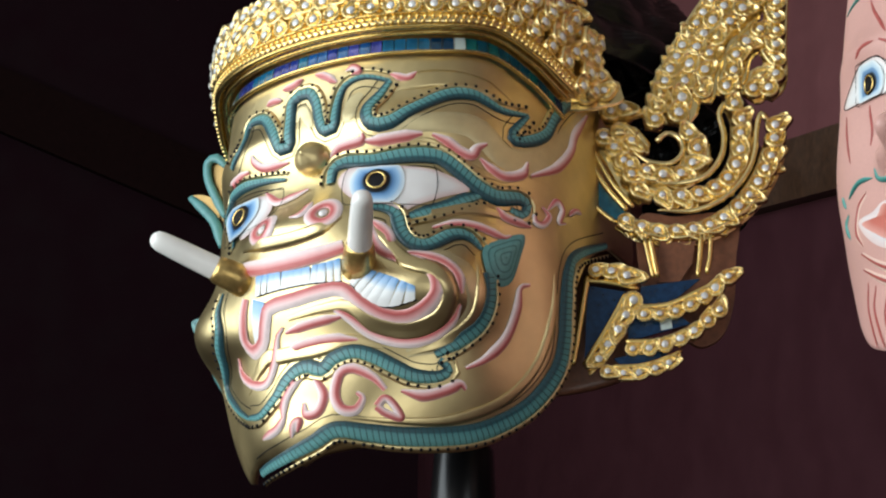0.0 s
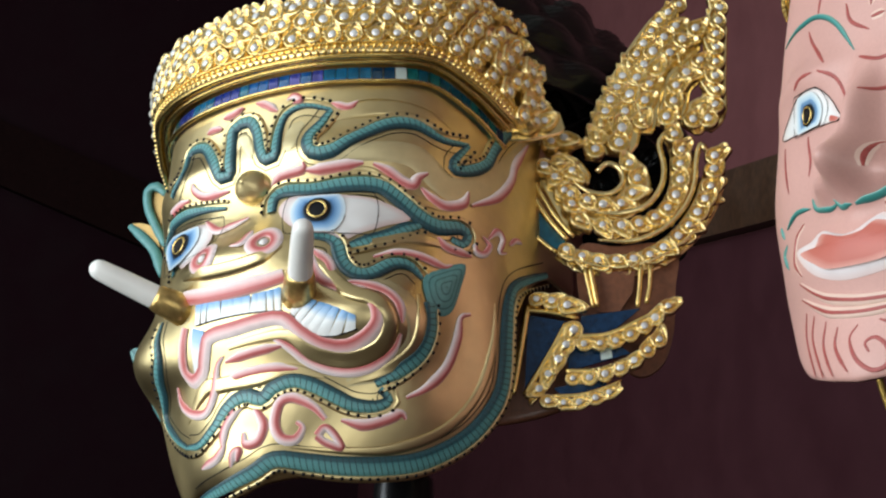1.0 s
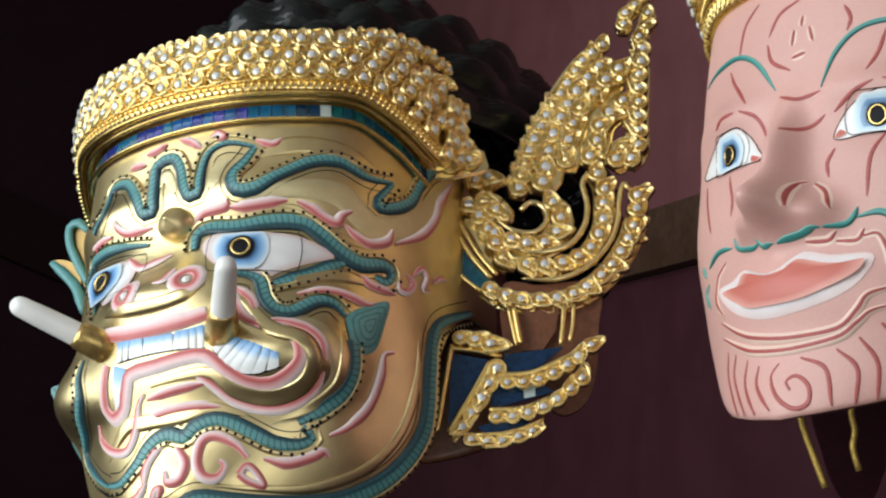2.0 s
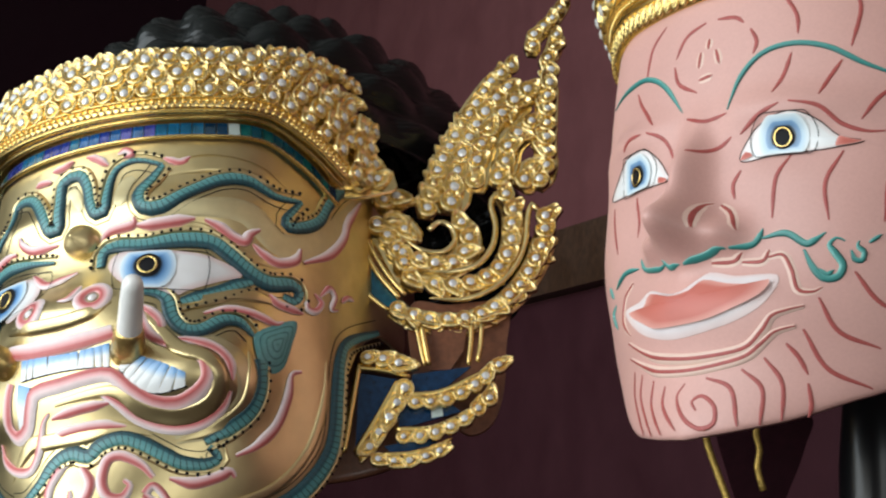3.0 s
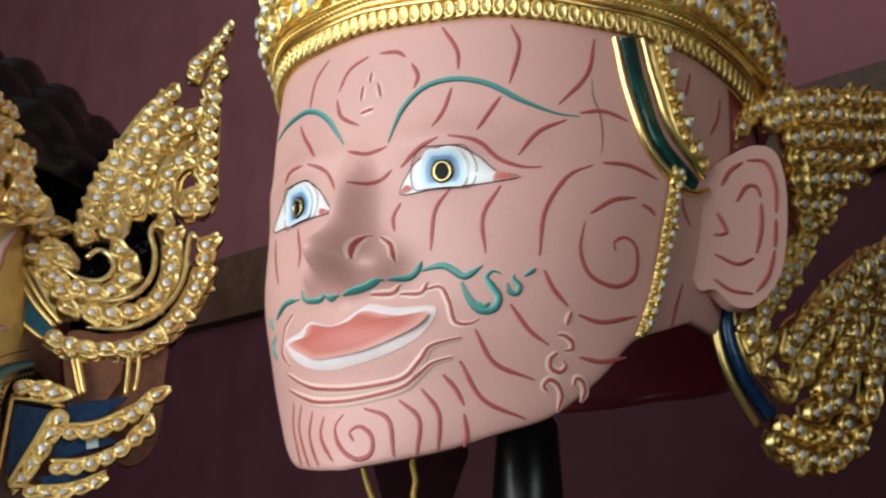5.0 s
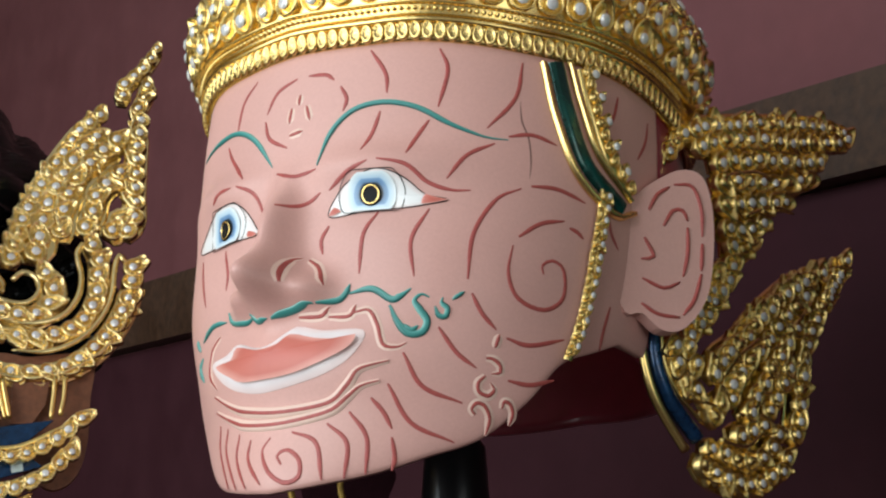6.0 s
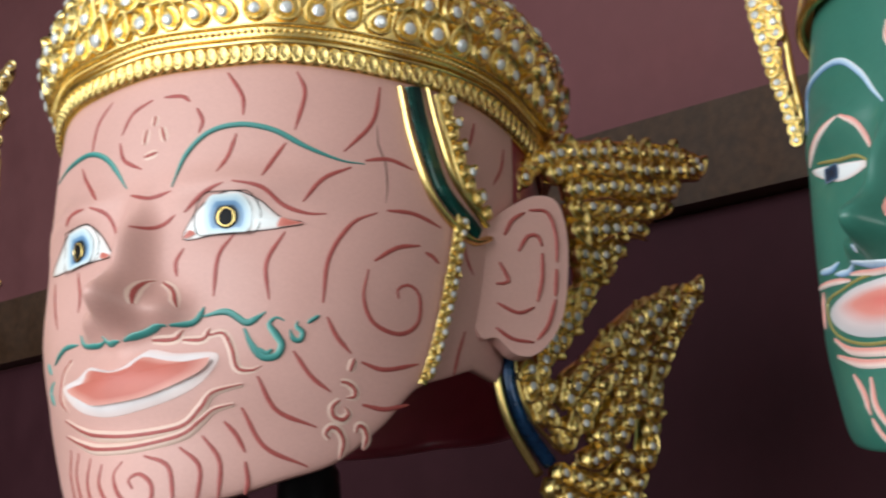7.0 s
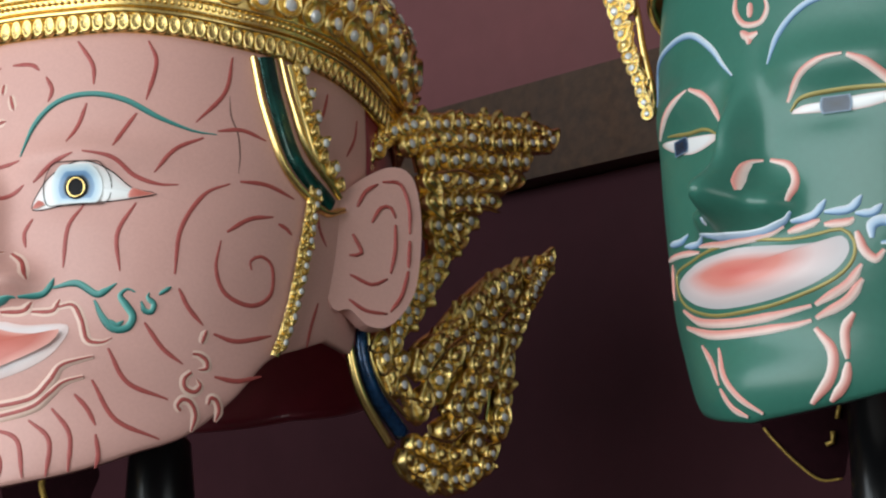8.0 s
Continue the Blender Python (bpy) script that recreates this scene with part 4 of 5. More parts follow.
for text, gap, size, lean, ends, wide in (("11.9,4.8 29.6,-2.7 49.1,-4.7 67.3,0.3 84.3,13.1 96.8,31.0 103.9,50.0 106.5,71.3", 9.6, 8.6, -35, (0.9, 1.1), 9),
                                    ("78.6,83.1 85.5,72.5 85.8,57.8 83.4,42.4 73.3,26.6 54.8,18.5 33.5,19.4", 9.8, 8.6, 150, (1, 1), 8),
                                    ("51.5,63.7 58.5,54.0 58.0,41.8 48.7,32.8 32.2,33.6 17.6,40.8", 10.0, 8.8, 150, (1, 1), 10),
                                    ("4.8,72.7 15.6,78.1 23.2,72.6", 9.0, 9.0, 20, (1, 1), 9), ("2.0,61.9 11.1,52.3 19.1,35.2 26.9,16.5", 9.6, 8.8, 40, (1, 1), 11),
                                    ("9.7,63.8 19.6,58.0 26.0,46.5", 9.6, 9.0, 30, (1, 1), 12), ("34.1,64.9 38.6,83.1 45.3,102.9 55.6,123.0 68.9,145.6 82.3,164.4 94.8,175.9", 8.6, 8.4, 30, (1.1, 0.9), 9),
                                    ("48.2,67.5 52.3,87.1 58.1,106.9 66.8,127.1 78.6,145.6 90.4,158.2", 11.0, 9.4, 10, (1.1, 1), 14), ("64.0,83.1 65.7,100.9 71.3,119.0 82.3,135.3 94.4,147.8 105.5,158.2", 12.0, 9.4, -20, (1, 1), 12),
                                    ("76.0,87.0 83.5,100.9 87.7,116.2 98.6,127.2 107.7,135.4", 10.5, 9.2, -20, (1, 1), 10), ("101.5,85.0 108.0,98.9 109.1,117.0 110.8,135.4 112.6,154.1 115.7,170.9", 9.4, 9.4, 25, (1, 0.9), 9),
                                    ("91.2,85.0 98.6,94.9 100.9,106.9", 9.6, 9.0, -15, (1, 1), 10), ("104.3,181.5 106.4,194.4 116.3,205.3 125.0,218.4 130.5,230.9", 8.6, 8.4, 5, (1, 0.6), 6),
                                    ("111.6,173.0 118.9,188.0 122.1,201.0", 9.0, 8.0, -20, (1, 0.7), 7)):
    tail.band(wing, text, wide * 1.65, rng.uniform(-2.2, -1.2), (0.6, 0.3), GOLD_PALE)
    tail.row(wing, text, gap, size * 1.14, rng, lean, 0.6, ends, 0.38, 1.0, 9.0, PALE_PETALS, 0.9)
# border of the ear flame: mosaic strip between gilt lines
for text, w, name, material, z in (("-11.6,48.5 -5.2,32.5 3.5,18.5 13.5,7.5", 11.0, "mosaic_strip", TEAL_FOILS[0], 0.0), ("-15.5,42.5 -9.5,27.5 0.0,13.0 11.0,2.5", 2.8, "gold_border", GOLD_ORNAMENT, 1.0),
                                   ("-8.0,55.0 -1.5,40.0 7.0,24.0 17.5,10.0", 3.2, "gold_border", GOLD_ORNAMENT, 2.0), ("-4.5,58.0 2.0,43.0 10.5,26.5 21.0,12.0", 3.0, "gold_border", GOLD_ORNAMENT, 2.0)):
    if name == "mosaic_strip":
        tail.band(wing, text, w, z, (1, 1), material, name)
    else:
        tail.rod(wing, text, w, name, z, (1, 1), material)

# lower ear wings
low = Plate((112, 5, -60), (0.5, -0.87, 0), (0.87, 0.5, 0))
wing = new("ear_wing")
wing.parent = demon
tagged(wing, "gilded ear wing with blue mosaic panels and stones")


def panel(plate, parent, outline, material, name="mosaic_panel", thick=2.0, z=-1.0, cut=0):
    """A thin plate of the given outline."""
    p = smooth(pts(outline), 3.0, True) if cut else [Vector(q) for q in pts(outline)]
    c = sum(p, Vector((0, 0))) / len(p)
    s = Shape()
    for d in (0, -thick):
        rows = [[plate.at(*(c + (q - c) * f), z + d) for q in p] for f in (0.33, 0.66, 1.0)]
        s.grid(rows, None, None, True)
        s.fan(plate.at(*c, z + d), rows[0])
    s.grid([[plate.at(*q, z) for q in p], [plate.at(*q, z - thick) for q in p]], None, None, True)
    return s.part(name, material, parent, smooth=False)


for text in ("-1.3,22.1 20.2,17.9 12.8,4.6", "-1.3,22.1 12.8,4.6 -4.3,-23.6", "28.5,21.1 62.2,25.2 43.9,10.1 26.1,7.1", "19.7,3.2 47.5,5.3 55.3,-1.5 20.5,-11.5", "12.1,-21.2 38.5,-15.8 42.7,-21.1 17.5,-26.6"):
    panel(low, wing, text, NAVY)
panel(low, wing, "38.5,0.8 44.8,1.4 45.2,-4.0 38.9,-5.2", CHALK, "mosaic_tile", 2, -0.6)
for text, w in (("-1.2,27.2 -5.5,3.6 -10.6,-25.4", 4.0), ("-3.1,24.5 11.4,22.8 27.2,19.1", 3.6), ("20.1,15.9 9.4,-3.3 -4.3,-25.5", 3.6), ("24.5,13.8 14.4,-6.1 1.3,-24.3", 3.0),
                ("21.1,8.5 42.6,9.4 61.8,17.8 79.9,26.9", 3.6), ("18.6,-12.1 38.7,-11.1 57.8,-3.5 71.3,5.5", 3.6), ("11.3,-26.5 25.7,-26.1 38.2,-23.0 49.7,-17.9", 3.0),
                ("34.5,49.0 36.1,38.0 38.1,25.7", 3.4), ("31.3,49.0 33.5,36.7 35.6,25.1", 2.4), ("63.3,50.4 62.1,37.4 60.3,25.3", 3.0), ("69.0,50.3 67.8,37.3 65.4,27.2", 3.0)):
    low.rod(wing, text, w, "gold_bar", 1.0, (1, 0.8))
for text, gap, size, lean, ends in (("-1.1,30.6 11.6,28.9 27.3,23.9", 8.8, 7.8, 30, (0.9, 1.4)), ("25.8,15.1 15.7,-4.1 2.0,-25.0", 9.4, 8.4, 0, (1.2, 0.9)),
                                    ("24.7,3.1 42.4,3.4 60.3,11.1 79.9,26.2", 8.8, 7.8, 10, (0.9, 1.1)), ("17.8,-16.7 35.4,-16.4 55.0,-8.8 71.3,4.9", 8.8, 7.8, 10, (0.9, 1.1)), ("3.7,-29.6 19.3,-31.2 34.9,-28.8 49.5,-20.6", 8.6, 7.4, 5, (1, 1))):
    low.row(wing, text, gap, size, rng, lean, 1.5, ends, 0.42, 1.1, 7.0, PALE_PETALS)
panel(low, wing, "40.3,49.5 60.7,49.8 58.2,36.2 50.8,25.4 38.8,25.0", LEATHER, "ear_recess", 3, -6)
panel(low, wing, "28.2,65.1 50.8,67.4 84.2,67.3 83.4,39.8 80.8,12.7 73.6,-5.2 60.8,-11.6 48.0,-2.0 32.7,10.3", LEATHER, "ear_backing", 4, -12, 1)

# flame lobes on the far side
far = Plate((-103, -35, 0), (0.15, -1, 0), (1, 0.15, 0))
lobe = new("side_flame")
lobe.parent = demon
for outline, line, material in (("-33.5,79.3 -26.2,81.9 -17.5,72.6 -18.0,56.5 -17.7,33.7 -26.8,53.5 -32.0,66.6", "-17.9,72.6 -25.7,80.2 -31.8,77.8 -31.2,66.5 -25.1,53.2 -17.1,38.1", BRONZE), ("-46.4,56.8 -38.6,58.1 -28.5,53.7 -23.5,44.1 -19.5,20.9 -27.5,34.6 -36.7,45.9", "-43.4,56.3 -33.8,47.0 -24.3,35.5 -18.5,18.8", BRONZE), ("-39.2,-26.2 -30.0,-24.5 -19.0,-20.2 -16.4,-40.2 -12.6,-70.7 -22.8,-54.4 -34.1,-38.5", "-12.4,-74.3 -20.4,-55.5 -24.4,-39.1 -19.6,-23.8", TEAL_WAVE)):
    panel(far, lobe, outline, material, "flame_lobe", 3, 0, 1)
    far.rod(lobe, line, 7.0, "ridge", 1.5, (0.6, 0.6), TEAL_PLAIN)


# ---- the pink mask of a bearded sage ----
SAGE = dict(
    square=[(-150, 1.75), (-80, 2.0), (0, 2.12), (90, 2.1)],
    wide=[(-160, 92), (-120, 104), (-80, 114), (-30, 122), (30, 125), (80, 124), (120, 120)],
    front=[(-160, 118), (-120, 122), (-80, 123), (-30, 124), (30, 125), (80, 123), (120, 118)],
    back=[(-160, 120), (-80, 150), (0, 165), (80, 160), (120, 150)],
    bumps=[(0, -41, 5.4, 13, 29), (0, -14, 4.0, 27, 18), (9, -45, 4.6, 8.5, 12), (22, 18, 17, 9, 5), (0, 16, 7, 16, -3), (22, -2, 11, 10, -2), (0, -82, 28, 16, 7), (0, -70, 10, 10, 3), (0, -140, 24, 20, 5), (45, -40, 20, 30, 3)])
sage = top("sage_mask", "pale pink painted mask with red curved lines and a gilded crown", "mask", mask_matrix((0.0893, 1.0485, 1.6240), -41, -8, -3))
H = SAGE
rng = random.Random(5)
SAGE_RIM = sorted(pts("-5.1,-140.8 3.3,-140.1 11.1,-137.7 23.5,-131.8 36.5,-122.4 50.2,-111.5 61.1,-92.7 69.2,-72.6 79.4,-62.5 88.6,-54.3"))
SAGE_RIM = [(0, SAGE_RIM[0][1])] + [k for k in SAGE_RIM if k[0] > 3]


def sage_rim(a):
    return spread(abs(a), SAGE_RIM)


sheet(H, -101, 101, sage_rim, lambda a: 112, 260, 130, 5, 0, 1.2).part("face", PINK_SKIN, sage, "pale pink painted face")
sheet(H, -100.6, 100.6, lambda a: sage_rim(a) + 1, lambda a: 108, 60, 30, 1.5, -5.4).part("lining", RED_LINING, sage, "dark red lining")
sheet(H, 102, 258, lambda a: spread(abs(a - 180), [(0, -48), (50, -58), (78, sage_rim(101))]), lambda a: 100, 50, 24, 5, -2).part("back_shell", RED_LINING, sage, "dark red back of the mask")


def line(name, material, text, width, lift, off=0.15, taper=(0.5, 0.4), parent=None, cols=6):
    s = Shape()
    ribbon(s, H, text, width, lift, off, taper, cols=cols)
    return s.part(name, material, parent)


for text in ("-12.8,76.0 -17.5,66.2 -18.9,49.7", "0.7,70.1 -5.1,65.1 -8.0,54.7", "4.0,70.1 8.8,68.7 11.2,65.0", "13.0,61.0 14.7,53.8 14.0,47.2", "-8.3,50.6 -6.4,40.4 -0.6,32.9",
             "19.9,78.8 23.7,65.6 24.3,54.8", "35.8,78.5 37.7,66.8 35.9,46.8", "54.8,75.0 53.1,55.2 46.8,37.3", "23.0,45.2 21.5,34.0 19.3,24.5", "34.0,39.8 31.5,30.7 29.4,21.3",
             "48.6,29.8 42.6,22.2 38.3,9.5", "51.7,34.3 57.3,37.1 63.5,34.6", "-22.4,44.8 -19.8,36.2 -13.0,21.6", "1.3,-1.3 3.9,-1.0 6.6,1.5 9.4,5.9", "-2.7,19.6 2.0,15.9 4.9,16.5 8.5,17.7",
             "11.7,6.3 16.3,13.4 21.2,18.1", "23.2,18.7 29.5,15.5 34.3,7.5 39.3,4.1 43.6,4.5", "-24.4,14.2 -21.1,18.0 -16.7,18.5", "-14.8,18.4 -9.8,12.5 -6.8,0.1",
             "12.0,-11.8 10.3,-18.7 10.8,-26.1", "23.5,-6.2 20.4,-17.7 19.8,-37.4", "34.8,-5.6 31.2,-21.5 32.1,-39.7", "-21.1,-11.5 -19.1,-24.6 -19.5,-33.3", "-34.0,-10.0 -32.0,-23.6 -29.6,-36.9"):
    line("carved_line", RED_LINE, text, 2.05, 0.3, 0.15, (0.45, 0.35), sage)
for text in ("61.2,-32.3 60.8,-28.0 63.4,-24.6 66.6,-28.2 66.9,-41.7 62.1,-49.2 55.4,-46.3 52.6,-35.0 53.4,-20.7", "54.7,-16.0 60.1,-7.3 66.2,-3.3", "67.6,-6.1 69.9,-7.2 71.8,-9.7", "43.6,-40.0 44.5,-17.5 49.2,0.9 55.0,8.6",
             "57.3,10.6 64.1,11.9 71.9,8.9", "53.4,-65.4 59.5,-66.9 68.7,-60.9", "44.7,-46.5 47.2,-55.2 50.8,-62.2", "37.8,-63.4 42.1,-74.6 46.9,-80.9", "54.8,-84.7 60.8,-85.0 67.4,-80.7",
             "30.3,-76.2 34.8,-91.3 44.2,-97.5", "27.1,-90.9 32.5,-108.2 42.8,-115.6", "23.4,-97.4 26.1,-103.6 28.1,-111.2", "28.1,-115.1 28.8,-124.1 28.2,-130.5", "18.5,-103.8 22.4,-115.5 22.3,-132.7",
             "13.4,-108.9 18.0,-118.3 17.6,-135.1", "5.0,-112.0 11.0,-118.1 12.7,-135.8", "3.1,-127.7 1.8,-123.0 4.3,-120.7 7.4,-126.0 7.5,-134.1 4.1,-136.5 -0.2,-130.4 -2.8,-120.0 -0.7,-113.6",
             "-7.3,-113.1 -7.5,-122.8 -2.3,-136.4", "-11.9,-108.8 -12.6,-121.0 -7.5,-137.1", "-17.2,-104.2 -18.7,-116.0 -12.1,-136.1", "-21.3,-101.2 -22.9,-114.4 -17.0,-134.3",
             "74.9,63.9 73.8,55.4 79.5,54.6", "82.7,72.6 81.2,62.1 79.1,53.1", "96.0,68.3 94.5,56.3 90.6,44.0", "79.7,6.5 80.8,-1.7 83.7,-8.8", "82.4,-38.5 81.0,-50.5 80.5,-61.9"):
    line("carved_line", RED_LINE, text, 2.15, 0.3, 0.15, (0.5, 0.35), sage)
for text in ("49.0,-75.7 50.6,-75.8 52.4,-78.0 52.6,-81.6 50.7,-82.6", "50.9,-70.5 51.3,-67.3 51.7,-64.1", "49.1,-84.0 47.6,-87.5 48.0,-91.5 50.3,-92.8 51.6,-89.7 50.6,-86.8", "47.4,-101.9 46.5,-99.6 47.7,-96.7 49.7,-97.8 51.2,-103.2 50.5,-111.0", "54.1,-97.8 54.5,-94.6 56.1,-95.3 57.1,-99.6 56.5,-105.0",
             "2.1,60.3 1.9,54.8", "-0.1,53.9 -0.5,45.5", "4.2,53.5 5.4,45.4", "-0.1,39.2 3.5,40.4",
             "19.2,-56.2 22.4,-55.6 24.4,-62.7 25.9,-72.4 28.9,-73.6 31.0,-71.3", "6.5,-57.5 11.4,-57.5 13.4,-53.5", "13.3,-58.0 17.9,-58.0 19.4,-52.6", "5.3,-43.2 4.8,-34.5 5.3,-29.4 6.6,-27.9", "8.0,-28.8 10.6,-33.6 12.8,-43.6",
             "-21.4,-56.3 -25.3,-62.5 -25.1,-74.4 -19.7,-84.5"):
    line("carved_line", RED_LINE, text, 2.0, 0.6, 0.2, (0.6, 0.3), line("pale_ridge", PALE_RIDGE, text, 4.6, 0.3, 0.05, (0.7, 0.3), sage))
for text in ("-20.6,-87.9 -13.8,-95.5 -8.0,-99.7 2.3,-102.4 13.5,-100.0 18.2,-92.4 20.6,-85.3 23.7,-82.6 27.3,-80.5", "-21.3,-95.2 -14.8,-101.5 -8.4,-105.9 2.2,-107.7 13.4,-103.9 18.1,-97.5 21.2,-92.4 25.4,-89.7"):
    line("carved_line", RED_LINE, text, 2.0, 0.3, 1.2, (0.4, 0.3), line("pale_ridge", PALE_RIDGE, text, 5.4, 1.2, 0.1, (0.4, 0.4), sage))
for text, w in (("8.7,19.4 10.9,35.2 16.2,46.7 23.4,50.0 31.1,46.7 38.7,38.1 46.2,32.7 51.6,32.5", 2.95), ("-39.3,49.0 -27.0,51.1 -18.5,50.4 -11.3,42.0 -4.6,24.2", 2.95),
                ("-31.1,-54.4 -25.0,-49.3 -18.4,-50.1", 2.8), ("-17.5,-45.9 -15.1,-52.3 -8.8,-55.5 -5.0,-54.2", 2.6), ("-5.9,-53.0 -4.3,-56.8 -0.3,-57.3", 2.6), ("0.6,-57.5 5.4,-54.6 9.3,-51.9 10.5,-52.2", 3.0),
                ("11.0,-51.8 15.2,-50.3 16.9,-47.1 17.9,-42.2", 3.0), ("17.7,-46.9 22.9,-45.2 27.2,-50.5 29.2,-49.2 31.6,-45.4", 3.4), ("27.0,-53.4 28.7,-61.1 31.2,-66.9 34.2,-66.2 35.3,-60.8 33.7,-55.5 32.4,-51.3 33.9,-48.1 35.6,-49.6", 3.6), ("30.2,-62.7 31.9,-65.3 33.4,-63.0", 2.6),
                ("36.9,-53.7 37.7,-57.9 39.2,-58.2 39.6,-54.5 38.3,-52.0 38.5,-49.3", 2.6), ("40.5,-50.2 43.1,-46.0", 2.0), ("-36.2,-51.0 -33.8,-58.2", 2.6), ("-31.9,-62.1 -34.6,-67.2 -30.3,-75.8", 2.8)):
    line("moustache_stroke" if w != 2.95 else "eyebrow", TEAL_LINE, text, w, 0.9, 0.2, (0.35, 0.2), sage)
s = Shape()
patch(s, H, "-24.3,-69.8 -16.7,-68.3 -12.2,-64.5 -2.3,-70.8 2.9,-66.8 6.0,-61.8 12.0,-64.6 17.6,-64.5 21.3,-65.1 21.4,-70.8 17.6,-81.4 10.1,-88.8 -1.4,-92.6 -10.3,-89.2 -17.5,-81.1", 7, 3.0, 0.3)
lips = s.part("mouth", LIP_WHITE, sage, "white-edged red lips")
s = Shape()
patch(s, H, "-18.2,-74.1 -11.3,-74.3 -10.0,-68.0 -2.0,-72.7 3.1,-71.1 5.7,-66.4 11.1,-69.2 16.1,-69.9 20.1,-68.0 18.7,-74.6 12.8,-81.8 5.1,-86.8 -5.9,-87.1 -11.3,-82.4", 7, 0.6, 3.2)
s.part("lip_paint", LIP_RED, lips)

for outline, c, wide in (("11.9,-7.3 14.6,5.7 20.4,12.6 24.6,13.5 29.5,9.0 33.9,1.5 38.9,-1.1 30.8,-4.7 20.6,-5.8", "21.9,1.6", 25), ("-35.9,-4.5 -28.1,7.5 -19.1,11.3 -14.3,7.9 -9.4,-4.5 -8.4,-9.3 -19.7,-8.0", "-20.5,-1.2", 25)):
    a, h = pts(c)[0]
    s = Shape()
    patch(s, H, outline, 7, 1.2, 0.4)
    eye = s.part("eye", EYE_WHITE_SAGE, sage, "white eye with a blue iris")
    for name, w, off, material in (("iris", wide, 1.8, IRIS_PALE), ("pupil", 11.0, 2.4, INK)):
        s = Shape()
        patch(s, H, disc(H, a, h, w, w, 36, 10.6, 7.4), 8, 0.3, off)
        s.part(name, material, eye)
    s = Shape()
    ribbon(s, H, disc(H, a, h, 8.0, 8.6), 0.9, 0.4, 2.9, closed=True, step=1.0)
    s.part("gold_ring", GOLD_ORNAMENT, eye)
    s = Shape()
    ribbon(s, H, disc(H, a, h, 33, 30, 28, 12, 8), 0.4, 0.15, 1.2, closed=True, cols=2)
    ribbon(s, H, outline, 0.5, 0.3, 0.5, closed=True, cols=2)
    s.part("ink_line", INK, eye)

for text in ("33.9,1.5 36.4,-0.1 38.9,-1.1 35.5,-3.0 33.1,-3.6", "-11.7,-5.6 -8.4,-8.7 -9.4,-9.9 -11.8,-9.1", "11.9,-7.3 13.2,-2.9 14.9,-5.5"):
    s = Shape()
    patch(s, H, text, 3, 0.3, 1.3)
    s.part("eye_corner", LIP_RED, sage)

line("hairline_crack", CRACK, "54.3,53.9 54.7,43.8 56.4,34.9 57.1,23.9 56.9,14.5", 0.9, 0.1, 0.1, (0.3, 0.3), sage)

# temple strap and side strap
for text, w, lift, name, material in (("63.2,79.1 66.1,55.3 72.2,28.1 84.3,12.9", 10.0, 2.0, "strap", GREEN_FOIL), ("59.6,77.2 62.8,48.7 69.3,21.1 80.9,7.8 88.6,13.3", 3.6, 3.0, "gold_border", GOLD_ORNAMENT),
                                      ("66.6,81.1 69.7,58.6 75.3,34.8 87.0,18.8", 2.6, 3.0, "gold_border", GOLD_ORNAMENT), ("77.2,15.0 75.1,-16.6 72.5,-51.7 70.2,-70.6", 5.2, 2.2, "side_strap", GOLD_ORNAMENT),
                                      ("70.2,79.5 73.5,56.7 78.4,35.5 85.9,23.6", 6.5, 2.0, "gold_border", GOLD_ORNAMENT)):
    s = Shape()
    ribbon(s, H, text, w, lift, 0.5, (1, 1))
    s.part(name, material, sage)
strap = new("strap_leaves")
strap.parent = sage
for text, gap, size, stone in (("71.2,78.3 74.2,57.2 79.2,36.0 86.4,23.9", 6.0, 6.5, 0.0), ("73.3,78.5 76.4,58.7 81.2,38.6 88.8,23.7", 11.5, 6.0, 0.75), ("77.9,15.4 75.8,-16.2 73.2,-51.3 70.8,-69.2", 6.4, 5.4, 0.6), ("76.4,14.5 74.0,-17.2 71.8,-52.0 69.7,-68.1", 4.5, 4.6, 0.0)):
    path = smooth(pts(text), 0.5)
    acc = gap
    for i in range(1, len(path)):
        acc += (path[i] - path[i - 1]).length
        if acc >= gap:
            acc = 0
            a, h = path[i]
            set_petal(strap, skin(H, a, h, 2.6), normal(H, a, h), Vector((0.5, 0, 0.8 if stone != 0.6 else -0.5)), size / 1000, rng, stone)

# crown
SAGE_LOW = sorted(pts("1.7,82.0 17.0,80.8 30.4,81.5 43.2,80.4 56.5,79.2 71.9,80.0 88.7,79.7 110.2,76.8"))
SAGE_LOW = [(0, SAGE_LOW[0][1])] + [k for k in SAGE_LOW if k[0] > 3]


def sage_low(a):
    a = (a + 180) % 360 - 180
    return spread(abs(a), SAGE_LOW)


FLARE = dict(SAGE, bumps=[], wide=[(60, 124), (85, 126), (110, 133), (130, 135), (150, 124), (170, 100), (200, 60)], front=[(60, 123), (85, 125), (110, 132), (130, 134), (150, 124), (170, 100), (200, 60)],
             back=[(60, 165), (85, 165), (110, 172), (130, 170), (150, 150), (170, 110), (200, 60)])
crown = sheet(FLARE, -180, 180, lambda a: sage_low(a) + 1, lambda a: sage_low(a) + 86, 160, 40, 4, 0).part("crown", GOLD_ORNAMENT, sage, "gilded crown with rosettes and clear stones")
lathe([(0.075, 0.168), (0.06, 0.186), (0.045, 0.2), (0.02, 0.215), (0.0, 0.22)]).part("crown_cap", GOLD_ORNAMENT, crown)
span = [a * 1.0 for a in range(-179, 181)]
